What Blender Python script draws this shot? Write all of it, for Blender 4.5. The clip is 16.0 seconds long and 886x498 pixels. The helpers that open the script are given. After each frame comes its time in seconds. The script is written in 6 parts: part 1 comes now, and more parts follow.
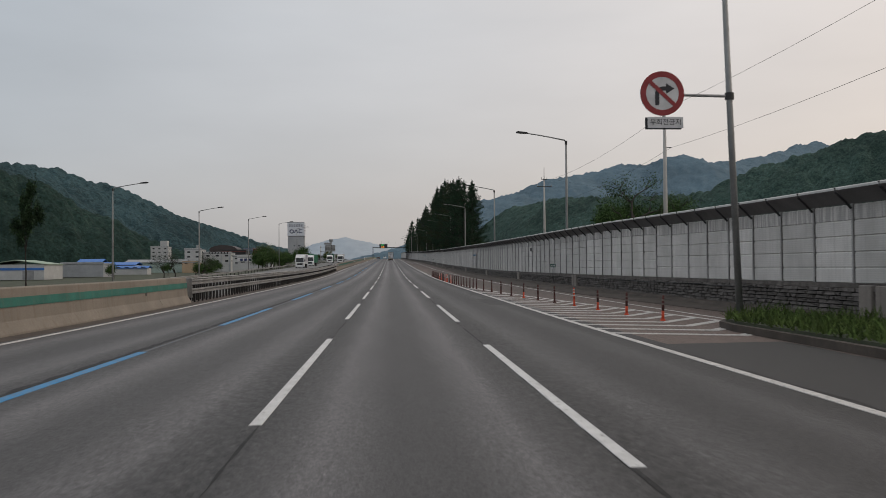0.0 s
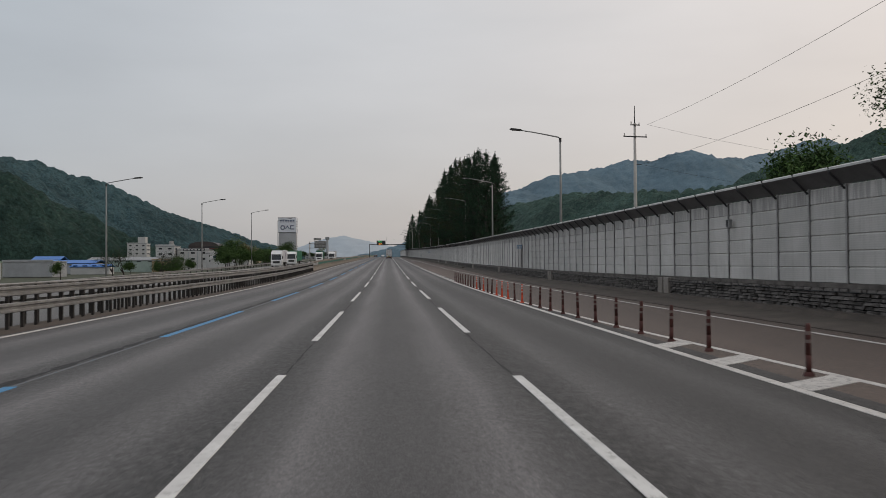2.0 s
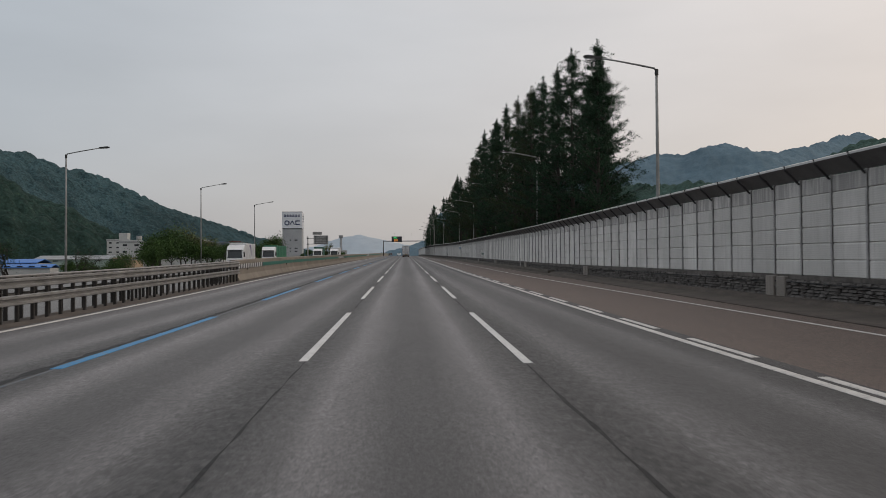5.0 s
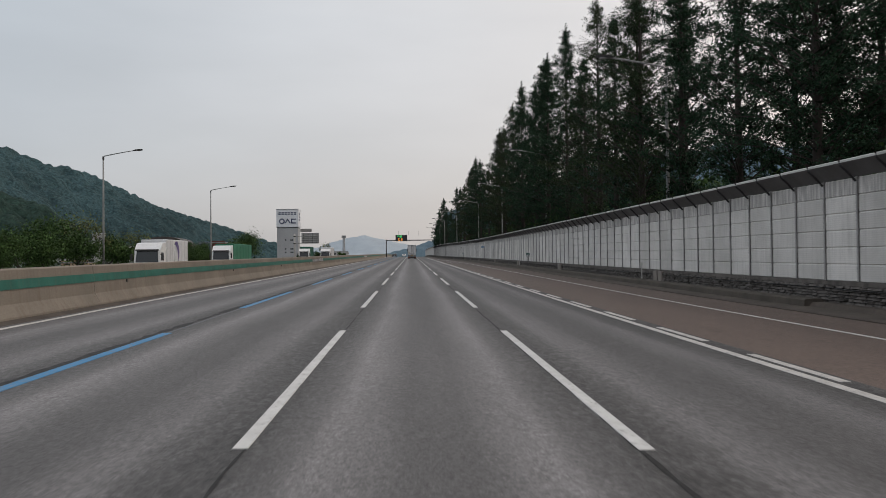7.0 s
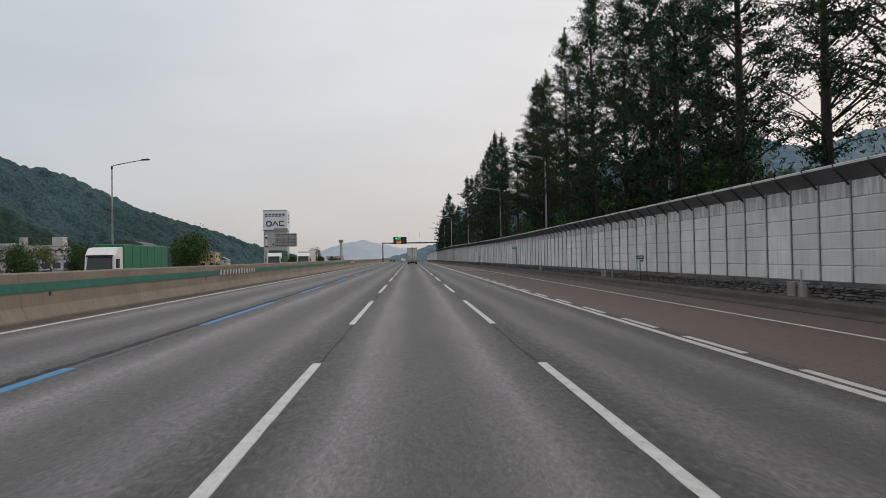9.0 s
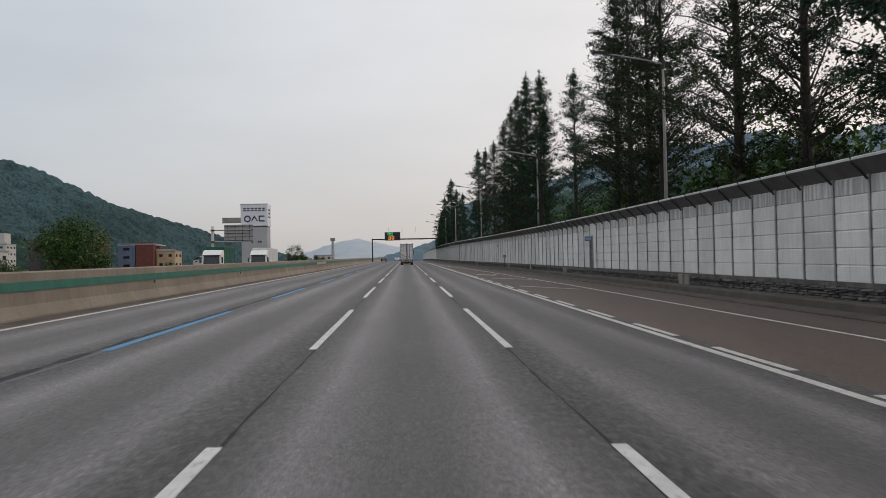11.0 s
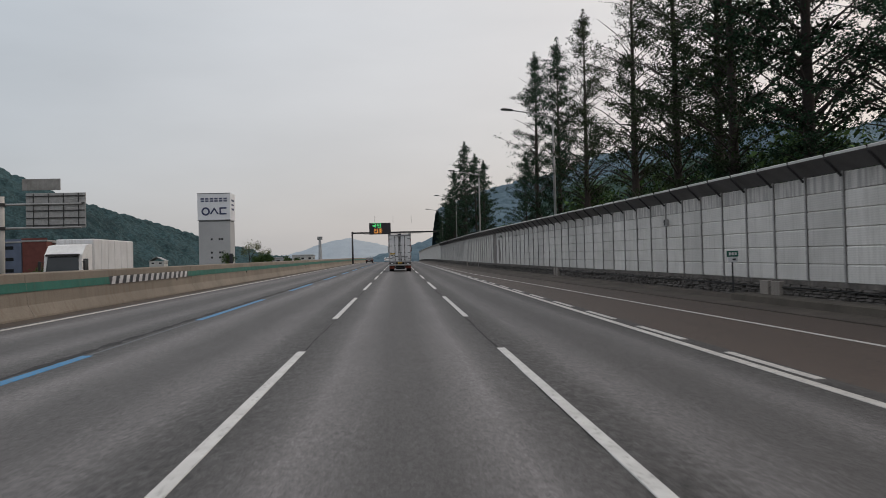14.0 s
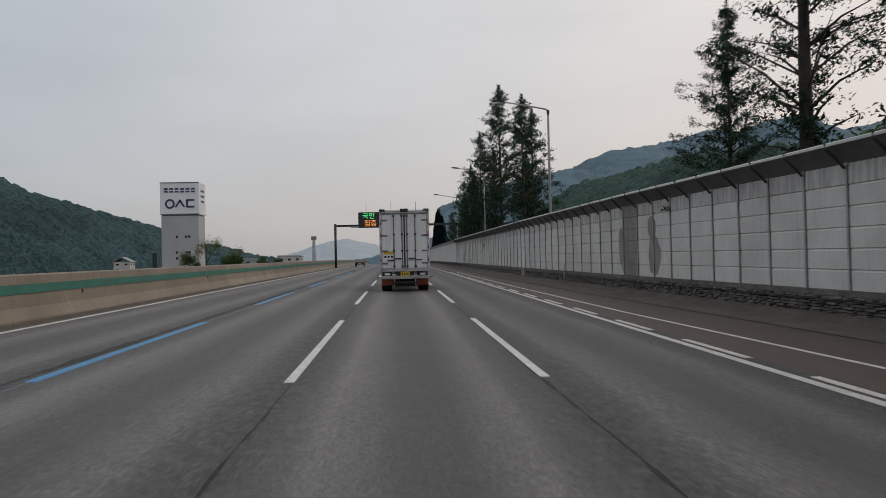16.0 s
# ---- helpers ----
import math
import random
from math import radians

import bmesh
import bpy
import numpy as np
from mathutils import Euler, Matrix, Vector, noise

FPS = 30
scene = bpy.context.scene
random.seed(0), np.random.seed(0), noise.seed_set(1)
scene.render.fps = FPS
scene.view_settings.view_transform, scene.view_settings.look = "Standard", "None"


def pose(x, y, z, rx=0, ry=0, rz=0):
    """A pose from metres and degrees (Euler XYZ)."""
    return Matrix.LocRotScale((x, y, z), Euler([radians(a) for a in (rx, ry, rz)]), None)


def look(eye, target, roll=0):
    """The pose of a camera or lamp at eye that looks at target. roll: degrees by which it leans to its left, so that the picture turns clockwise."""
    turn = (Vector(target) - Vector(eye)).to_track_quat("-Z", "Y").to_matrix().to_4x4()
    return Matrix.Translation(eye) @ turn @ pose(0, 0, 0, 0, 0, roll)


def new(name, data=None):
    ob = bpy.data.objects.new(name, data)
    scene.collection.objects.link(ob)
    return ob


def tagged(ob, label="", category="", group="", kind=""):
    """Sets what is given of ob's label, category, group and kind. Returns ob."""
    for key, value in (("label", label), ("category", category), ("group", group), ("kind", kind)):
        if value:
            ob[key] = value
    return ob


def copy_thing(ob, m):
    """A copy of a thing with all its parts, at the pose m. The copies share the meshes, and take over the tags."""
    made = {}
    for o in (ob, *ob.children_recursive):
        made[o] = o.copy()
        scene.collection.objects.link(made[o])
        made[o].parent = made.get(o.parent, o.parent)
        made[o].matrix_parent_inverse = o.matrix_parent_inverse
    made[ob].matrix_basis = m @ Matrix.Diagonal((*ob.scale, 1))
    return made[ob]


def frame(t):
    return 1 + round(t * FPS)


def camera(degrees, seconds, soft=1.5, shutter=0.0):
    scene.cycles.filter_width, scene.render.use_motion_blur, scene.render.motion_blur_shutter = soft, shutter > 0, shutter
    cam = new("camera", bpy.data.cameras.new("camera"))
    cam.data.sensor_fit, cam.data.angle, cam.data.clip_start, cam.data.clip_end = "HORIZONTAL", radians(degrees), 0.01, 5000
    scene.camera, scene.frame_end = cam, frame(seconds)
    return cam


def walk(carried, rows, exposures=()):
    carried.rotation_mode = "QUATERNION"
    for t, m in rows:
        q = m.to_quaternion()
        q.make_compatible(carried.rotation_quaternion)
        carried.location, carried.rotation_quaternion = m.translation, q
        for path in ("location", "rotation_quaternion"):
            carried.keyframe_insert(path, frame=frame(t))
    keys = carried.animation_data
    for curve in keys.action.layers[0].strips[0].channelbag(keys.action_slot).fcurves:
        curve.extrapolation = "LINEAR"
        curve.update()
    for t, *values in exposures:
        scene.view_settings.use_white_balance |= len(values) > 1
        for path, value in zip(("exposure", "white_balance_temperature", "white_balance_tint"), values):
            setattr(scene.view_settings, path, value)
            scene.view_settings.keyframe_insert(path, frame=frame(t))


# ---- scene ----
cam = camera(53.3, 16.0, soft=0.6, shutter=0.1)
# seconds, eye x y z, yaw, pitch, roll
PATH = [
    (0.0, -0.230, 0.00, 1.696, -3.370, 1.225, -0.45),
    (0.5, -0.204, 11.42, 1.723, -3.302, 1.053, -0.52),
    (1.0, -0.174, 23.06, 1.713, -3.368, 1.146, -0.51),
    (1.5, -0.120, 34.61, 1.769, -3.452, 1.092, -0.36),
    (2.0, -0.090, 46.05, 1.756, -3.455, 1.159, -0.37),
    (2.5, -0.012, 57.47, 1.800, -3.177, 1.109, -0.43),
    (3.0, -0.012, 68.80, 1.869, -2.898, 1.084, -0.47),
    (3.5, -0.060, 80.07, 1.897, -2.763, 1.130, -0.40),
    (4.0, -0.094, 91.31, 1.943, -2.619, 1.137, -0.41),
    (6.5, -0.359, 148.03, 2.628, -2.073, 1.116, -0.41),
    (7.0, -0.396, 159.72, 2.824, -2.013, 1.172, -0.58),
    (7.5, -0.417, 170.96, 3.020, -1.970, 1.227, -0.77),
    (8.0, -0.469, 182.23, 3.198, -2.032, 1.277, -0.78),
    (8.5, -0.447, 193.71, 3.340, -2.008, 1.436, -0.97),
    (9.0, -0.480, 205.23, 3.525, -2.015, 1.456, -1.00),
    (11.5, -0.317, 263.22, 4.478, -2.534, 1.352, -1.19),
    (12.0, -0.296, 275.21, 4.681, -2.766, 1.372, -1.25),
    (12.5, -0.296, 287.13, 4.869, -2.900, 1.382, -1.18),
    (13.0, -0.304, 298.96, 5.066, -2.955, 1.293, -1.28),
    (13.5, -0.346, 310.98, 5.266, -2.885, 1.312, -1.32),
    (14.0, -0.429, 323.34, 5.473, -2.804, 1.317, -1.39),
    (14.5, -0.524, 336.03, 5.718, -2.807, 1.300, -1.33),
    (15.0, -0.642, 348.92, 5.934, -2.847, 1.278, -1.23),
    (15.5, -0.716, 361.92, 6.135, -2.886, 1.389, -1.23),
    (16.0, -0.758, 375.00, 6.355, -2.928, 1.388, -1.23),
]
walk(cam, [(t, pose(x, y, z, 90 + p, 0, w) @ pose(0, 0, 0, 0, 0, r)) for t, x, y, z, w, p, r in PATH],
     exposures=[(0, -0.17), (4, -0.17), (6.5, -0.2), (7, 0.02), (7.5, 0.05), (8, 0.09), (9, 0.12), (11.5, 0.12), (13, 0.0), (14, -0.03), (16, -0.11)])

# ---- world and light: a dull overcast sky, a little warm low on the right ----
world = bpy.data.worlds.new("overcast")
scene.world = world
world.use_nodes = True


def sky_world():
    nt = world.node_tree
    nt.nodes.clear()
    out = nt.nodes.new("ShaderNodeOutputWorld")
    bg = nt.nodes.new("ShaderNodeBackground")
    sky = nt.nodes.new("ShaderNodeTexSky")
    sky.sky_type = "NISHITA"
    sky.sun_disc = False
    sky.sun_elevation, sky.sun_rotation = radians(24), radians(70)
    sky.air_density, sky.dust_density = 1.0, 4.0
    tc = nt.nodes.new("ShaderNodeTexCoord")
    sep = nt.nodes.new("ShaderNodeSeparateXYZ")
    nt.links.new(tc.outputs["Generated"], sep.inputs[0])
    # cloud deck: pale near the horizon, brighter towards the zenith
    ramp = nt.nodes.new("ShaderNodeValToRGB")
    e = ramp.color_ramp.elements
    e[0].position, e[0].color = 0.0, (0.535, 0.52, 0.52, 1)
    e[1].position, e[1].color = 1.0, (1.0, 1.01, 1.02, 1)
    for pos, c in ((0.05, (0.585, 0.565, 0.56)), (0.13, (0.60, 0.60, 0.61)), (0.27, (0.65, 0.665, 0.685)), (0.5, (0.8, 0.805, 0.81))):
        n = e.new(pos)
        n.color = (*c, 1)
    nt.links.new(sep.outputs["Z"], ramp.inputs[0])
    # warm glow to the right, cooler to the left
    side = nt.nodes.new("ShaderNodeValToRGB")
    s = side.color_ramp.elements
    s[0].position, s[0].color = 0.30, (0.82, 0.86, 0.895, 1)
    s[1].position, s[1].color = 0.78, (1.27, 1.12, 1.01, 1)
    mid = s.new(0.52)
    mid.color = (1.04, 1.01, 0.99, 1)
    half = nt.nodes.new("ShaderNodeMath")
    half.operation = "MULTIPLY_ADD"
    half.inputs[1].default_value, half.inputs[2].default_value = 0.5, 0.5
    nt.links.new(sep.outputs["X"], half.inputs[0])
    nt.links.new(half.outputs[0], side.inputs[0])
    mul = nt.nodes.new("ShaderNodeMix")
    mul.data_type, mul.blend_type = "RGBA", "MULTIPLY"
    mul.inputs["Factor"].default_value = 1.0
    nt.links.new(ramp.outputs[0], mul.inputs[6])
    nt.links.new(side.outputs[0], mul.inputs[7])
    # soft cloud texture
    noi = nt.nodes.new("ShaderNodeTexNoise")
    noi.inputs["Scale"].default_value, noi.inputs["Detail"].default_value = 2.2, 5
    mp = nt.nodes.new("ShaderNodeMapping")
    mp.inputs["Scale"].default_value = (1, 1, 3.5)
    nt.links.new(tc.outputs["Generated"], mp.inputs[0])
    nt.links.new(mp.outputs[0], noi.inputs["Vector"])
    cl = nt.nodes.new("ShaderNodeMapRange")
    cl.inputs[1].default_value, cl.inputs[2].default_value = 0.3, 0.7
    cl.inputs[3].default_value, cl.inputs[4].default_value = 0.9, 1.06
    nt.links.new(noi.outputs[0], cl.inputs[0])
    mul2 = nt.nodes.new("ShaderNodeMix")
    mul2.data_type, mul2.blend_type = "RGBA", "MULTIPLY"
    mul2.inputs["Factor"].default_value = 1.0
    nt.links.new(mul.outputs[2], mul2.inputs[6])
    nt.links.new(cl.outputs[0], mul2.inputs[7])
    # a thin share of the clear sky behind the cloud
    dim = nt.nodes.new("ShaderNodeMix")
    dim.data_type, dim.blend_type = "RGBA", "ADD"
    dim.inputs["Factor"].default_value = 0.02
    nt.links.new(mul2.outputs[2], dim.inputs[6])
    nt.links.new(sky.outputs[0], dim.inputs[7])
    nt.links.new(dim.outputs[2], bg.inputs[0])
    bg.inputs[1].default_value = 0.95
    nt.links.new(bg.outputs[0], out.inputs[0])


sky_world()
sun_data = bpy.data.lights.new("sun", "SUN")
sun_data.energy, sun_data.angle, sun_data.color = 0.35, radians(25), (1.0, 0.93, 0.85)
sun = new("sun", sun_data)
sun.matrix_world = look((300, 180, 200), (0, 150, 0))

# ---- the lie of the road ----


def softplus(v):
    return math.log1p(math.exp(-abs(v))) + max(v, 0)


def road_z(y):
    """Height of the road's axis: nearly level, then climbing at 1.65 per cent, then level again."""
    first = 0.0036 * (5 * softplus((y - 30) / 5) - 8 * softplus((y - 98) / 8))
    return first + 0.0165 * (15 * softplus((y - 108) / 15) - 45 * softplus((y - 650) / 45))


def road_x(y):
    return -0.0016 * min(max(0, y - 40), 900)


def cross(y):
    u = min(max((y - 130) / 70, 0), 1)
    return -0.008 + 0.017 * u * u * (3 - 2 * u)


def surf(x, y):
    """Height of the carriageway at x metres right of its axis."""
    return road_z(y) - min(max(x, -15), 15) * cross(y)


def at(x, y, h=0.0):
    return Vector((x + road_x(y), y, surf(x, y) + h))


def table(rows, y):
    """A smooth line through (y, value) rows."""
    if y <= rows[0][0]:
        return rows[0][1]
    for (a, p), (b, q) in zip(rows, rows[1:]):
        if y <= b:
            u = (y - a) / (b - a)
            return p + (q - p) * u
    return rows[-1][1]


WALL_X = [(-60, 13.2), (0, 12.9), (70, 12.35), (130, 12.15), (205, 12.5), (300, 12.5), (330, 12.2), (361, 11.5), (390, 10.5), (413, 9.8), (440, 9.35), (520, 9.0), (800, 8.8)]
WALL_BASE = [(-60, 1.2), (23, 1.05), (50, 0.98), (100, 0.9), (190, 0.84), (310, 0.76), (440, 0.75)]
WALL_TOP = [(-60, 2.9), (10, 3.15), (30, 3.35), (50, 3.6), (100, 3.8), (190, 3.84), (310, 3.72), (440, 3.8)]
GORE_X = [(20, 9.9), (28, 9.2), (37.5, 8.1), (47.4, 7.2), (57, 6.4), (67.6, 5.85), (78, 5.55), (90, 5.45), (700, 5.45)]
OUTER_X = [(24, 9.9), (60, 9.5), (130, 9.2), (176, 8.95), (300, 8.95), (340, 8.3), (370, 7.45), (387, 6.85), (400, 6.45), (425, 6.2), (700, 5.9)]


def wall_x(y):
    return table(WALL_X, y)


# ---- building helpers ----


class Geo:
    """Collects vertices and faces of one mesh."""

    def __init__(self):
        self.v, self.f = [], []

    def add(self, verts, faces):
        n = len(self.v)
        self.v += [tuple(p) for p in verts]
        self.f += [tuple(i + n for i in f) for f in faces]
        return self

    def box(self, c, s, rz=0.0, b=0.0, m=None):
        """A box of size s about c, turned by rz degrees, with chamfered edges b."""
        hx, hy, hz = s[0] / 2, s[1] / 2, s[2] / 2
        ca, sa = math.cos(radians(rz)), math.sin(radians(rz))
        if b <= 0:
            loc = [(x, y, z) for z in (-hz, hz) for x, y in ((-hx, -hy), (hx, -hy), (hx, hy), (-hx, hy))]
            faces = [(3, 2, 1, 0), (4, 5, 6, 7), (0, 1, 5, 4), (1, 2, 6, 5), (2, 3, 7, 6), (3, 0, 4, 7)]
        else:
            b = min(b, hx * 0.9, hy * 0.9, hz * 0.9)
            ring = lambda x, y: [(-x + b, -y), (x - b, -y), (x, -y + b), (x, y - b), (x - b, y), (-x + b, y), (-x, y - b), (-x, -y + b)]
            loc = [(x, y, -hz) for x, y in ring(hx - b, hy - b)] + [(x, y, -hz + b) for x, y in ring(hx, hy)]
            loc += [(x, y, hz - b) for x, y in ring(hx, hy)] + [(x, y, hz) for x, y in ring(hx - b, hy - b)]
            faces = [tuple(range(7, -1, -1)), tuple(range(24, 32))]
            faces += [(k * 8 + i, k * 8 + (i + 1) % 8, k * 8 + 8 + (i + 1) % 8, k * 8 + 8 + i) for k in range(3) for i in range(8)]
        pts = [Vector((c[0] + x * ca - y * sa, c[1] + x * sa + y * ca, c[2] + z)) for x, y, z in loc]
        if m is not None:
            pts = [m @ p for p in pts]
        return self.add(pts, faces)

    def tube(self, pts, radii, n=8, caps=True):
        """A tube along points; one radius, or one for each point."""
        pts = [Vector(p) for p in pts]
        if not hasattr(radii, "__len__"):
            radii = [radii] * len(pts)
        verts, faces = [], []
        for i, p in enumerate(pts):
            d = (pts[min(i + 1, len(pts) - 1)] - pts[max(i - 1, 0)]).normalized()
            a = d.orthogonal().normalized() if abs(d.z) < 0.9 else Vector((1, 0, 0)).cross(d).normalized()
            c = d.cross(a)
            verts += [p + (a * math.cos(2 * math.pi * k / n) + c * math.sin(2 * math.pi * k / n)) * radii[i] for k in range(n)]
        for i in range(len(pts) - 1):
            faces += [(i * n + k, i * n + (k + 1) % n, (i + 1) * n + (k + 1) % n, (i + 1) * n + k) for k in range(n)]
        if caps:
            faces += [tuple(range(n - 1, -1, -1)), tuple(range((len(pts) - 1) * n, len(pts) * n))]
        return self.add(verts, faces)

    def disc(self, c, axis, r, thick, n=20, r2=None):
        c, axis = Vector(c), Vector(axis).normalized()
        return self.tube([c - axis * thick / 2, c + axis * thick / 2], [r, r if r2 is None else r2], n)

    def extrude(self, outline, a, b, m=None):
        """A prism: an outline in (x, z) between y = a and y = b."""
        n = len(outline)
        pts = [Vector((x, a, z)) for x, z in outline] + [Vector((x, b, z)) for x, z in outline]
        if m is not None:
            pts = [m @ p for p in pts]
        faces = [tuple(range(n)), tuple(range(2 * n - 1, n - 1, -1))]
        faces += [(i, i + n, (i + 1) % n + n, (i + 1) % n) for i in range(n)]
        return self.add(pts, faces)

    def sweep(self, profile, ys, close=False, place=None):
        """A strip along the road: profile(y) gives (x, height) pairs off the road's axis."""
        verts, faces, n = [], [], 0
        for y in ys:
            ring = profile(y)
            n = len(ring)
            verts += [(place or at)(x, y, h) for x, h in ring]
        for i in range(len(ys) - 1):
            for k in range(n if close else n - 1):
                faces.append((i * n + k, i * n + (k + 1) % n, (i + 1) * n + (k + 1) % n, (i + 1) * n + k))
        if close:
            faces += [tuple(range(n - 1, -1, -1)), tuple(range((len(ys) - 1) * n, len(ys) * n))]
        return self.add(verts, faces)

    def mesh(self, name, mat=None, smooth=False):
        me = bpy.data.meshes.new(name)
        me.from_pydata(self.v, [], self.f)
        if mat:
            me.materials.append(mat)
        if smooth:
            me.polygons.foreach_set("use_smooth", [True] * len(me.polygons))
        me.update()
        return me


def steps(a, b, d):
    n = max(1, round((b - a) / d))
    return [a + (b - a) * i / n for i in range(n + 1)]


def part(name, geo, mat, parent=None, label="", smooth=False):
    """Links a Geo (or a ready mesh) as one mesh object under a thing."""
    me = geo if isinstance(geo, bpy.types.Mesh) else geo.mesh(name, mat, smooth)
    ob = new(name, me)
    if parent is not None:
        ob.parent = parent
    if label:
        ob["label"] = label
    return ob


def thing(name, label, category, group="", kind="", m=None):
    ob = new(name)
    ob.empty_display_size = 0.2
    if m is not None:
        ob.matrix_world = m
    return tagged(ob, label, category, group, kind)


def letters(text, size, mat, parent, m, name="lettering", depth=0.01):
    """Raised letters as a mesh."""
    cu = bpy.data.curves.new(name, "FONT")
    cu.body, cu.size, cu.extrude, cu.align_x, cu.align_y = text, size, depth, "CENTER", "CENTER"
    tmp = new(name + "_curve", cu)
    me = bpy.data.meshes.new_from_object(tmp.evaluated_get(bpy.context.evaluated_depsgraph_get()))
    bpy.data.objects.remove(tmp)
    me.materials.clear()
    me.materials.append(mat)
    ob = new(name, me)
    ob.parent = parent
    ob.matrix_local = m
    return ob


# ---- materials ----


class Mat:
    """Small wrapper for node materials."""

    def __init__(self, name, rough=0.6, metal=0.0, spec=0.4):
        self.mat = bpy.data.materials.new(name)
        self.mat.use_nodes = True
        self.nt = self.mat.node_tree
        self.bsdf = self.nt.nodes["Principled BSDF"]
        self.bsdf.inputs["Roughness"].default_value = rough
        self.bsdf.inputs["Metallic"].default_value = metal
        self.bsdf.inputs["Specular IOR Level"].default_value = spec
        self.geo = self.nt.nodes.new("ShaderNodeNewGeometry")

    def node(self, kind, **kw):
        n = self.nt.nodes.new(kind)
        for k, v in kw.items():
            n.inputs[k].default_value = v
        return n

    def link(self, a, b):
        self.nt.links.new(a, b)

    def noise(self, scale, detail=4, stretch=None, rough=0.55):
        n = self.node("ShaderNodeTexNoise", Scale=scale, Detail=detail, Roughness=rough)
        m = self.node("ShaderNodeMapping", Scale=stretch or (1, 1, 1))
        self.link(self.geo.outputs["Position"], m.inputs["Vector"])
        self.link(m.outputs[0], n.inputs["Vector"])
        return n.outputs["Fac"]

    def ramp(self, fac, stops):
        r = self.node("ShaderNodeValToRGB")
        e = r.color_ramp.elements
        e.remove(e[1])
        for k, (p, c) in enumerate(stops):
            el = e[0] if k == 0 else e.new(p)
            if k == 0:
                el.position = p
            el.color = (*c, 1) if hasattr(c, "__len__") else (c, c, c, 1)
        self.link(fac, r.inputs[0])
        return r.outputs[0]

    def mix(self, fac, a, b, mode="MIX"):
        m = self.nt.nodes.new("ShaderNodeMix")
        m.data_type, m.blend_type = "RGBA", mode
        for val, i in ((fac, 0), (a, 6), (b, 7)):
            if isinstance(val, (int, float)):
                m.inputs[i].default_value = val if i == 0 else (val, val, val, 1)
            elif isinstance(val, tuple):
                m.inputs[i].default_value = (*val, 1)
            else:
                self.link(val, m.inputs[i])
        return m.outputs[2]

    def math(self, op, a, b=0.0, c=0.0):
        m = self.nt.nodes.new("ShaderNodeMath")
        m.operation = op
        for i, v in enumerate((a, b, c)):
            if isinstance(v, (int, float)):
                m.inputs[i].default_value = v
            else:
                self.link(v, m.inputs[i])
        return m.outputs[0]

    def color(self, out):
        if isinstance(out, tuple):
            self.bsdf.inputs["Base Color"].default_value = (*out, 1)
        else:
            self.link(out, self.bsdf.inputs["Base Color"])
        return self

    def bump(self, fac, strength=0.3, dist=0.01):
        b = self.node("ShaderNodeBump", Strength=strength, Distance=dist)
        self.link(fac, b.inputs["Height"])
        self.link(b.outputs[0], self.bsdf.inputs["Normal"])
        return self

    def rough(self, out):
        self.link(out, self.bsdf.inputs["Roughness"])
        return self

    def random(self):
        return self.node("ShaderNodeObjectInfo").outputs["Random"]

    def island(self):
        return self.geo.outputs["Random Per Island"]


def stained(name, base, spread=0.25, rough=0.6, metal=0.0, scale=1.5, fine=30.0, bump=0.2, streak=None, vary=0.0, spec=0.4):
    """A surface with blotches, fine grain, and streaks running down."""
    m = Mat(name, rough, metal, spec)
    lo = tuple(c * (1 - spread) for c in base)
    hi = tuple(min(1, c * (1 + spread * 0.6)) for c in base)
    col = m.ramp(m.noise(scale, 5), [(0.3, lo), (0.7, hi)])
    grain = m.noise(fine, 4)
    col = m.mix(0.35, col, m.ramp(grain, [(0.3, 0.6), (0.7, 1.3)]), "MULTIPLY")
    if streak:
        s = m.noise(1.0, 4, (6, 6, 0.35))
        col = m.mix(m.ramp(s, [(0.5, 0.0), (0.72, streak[1])]), col, streak[0])
    if vary:
        col = m.mix(1.0, col, m.ramp(m.random(), [(0.0, 1 - vary), (1.0, 1 + vary * 0.5)]), "MULTIPLY")
    return m.color(col).bump(grain, bump, 0.01).mat


MAIN_TONE = [(0.0, 0.66), (0.16, 0.72), (0.22, 0.76), (0.29, 1.0), (0.52, 1.02), (0.60, 0.98), (0.67, 0.86), (0.8, 0.72)]
SIDE_TONE = [(0.0, 0.8), (0.06, 0.85), (0.12, 0.56), (0.2, 0.56), (0.3, 0.74), (0.36, 0.8), (0.5, 0.72), (0.62, 0.52), (0.75, 0.46)]


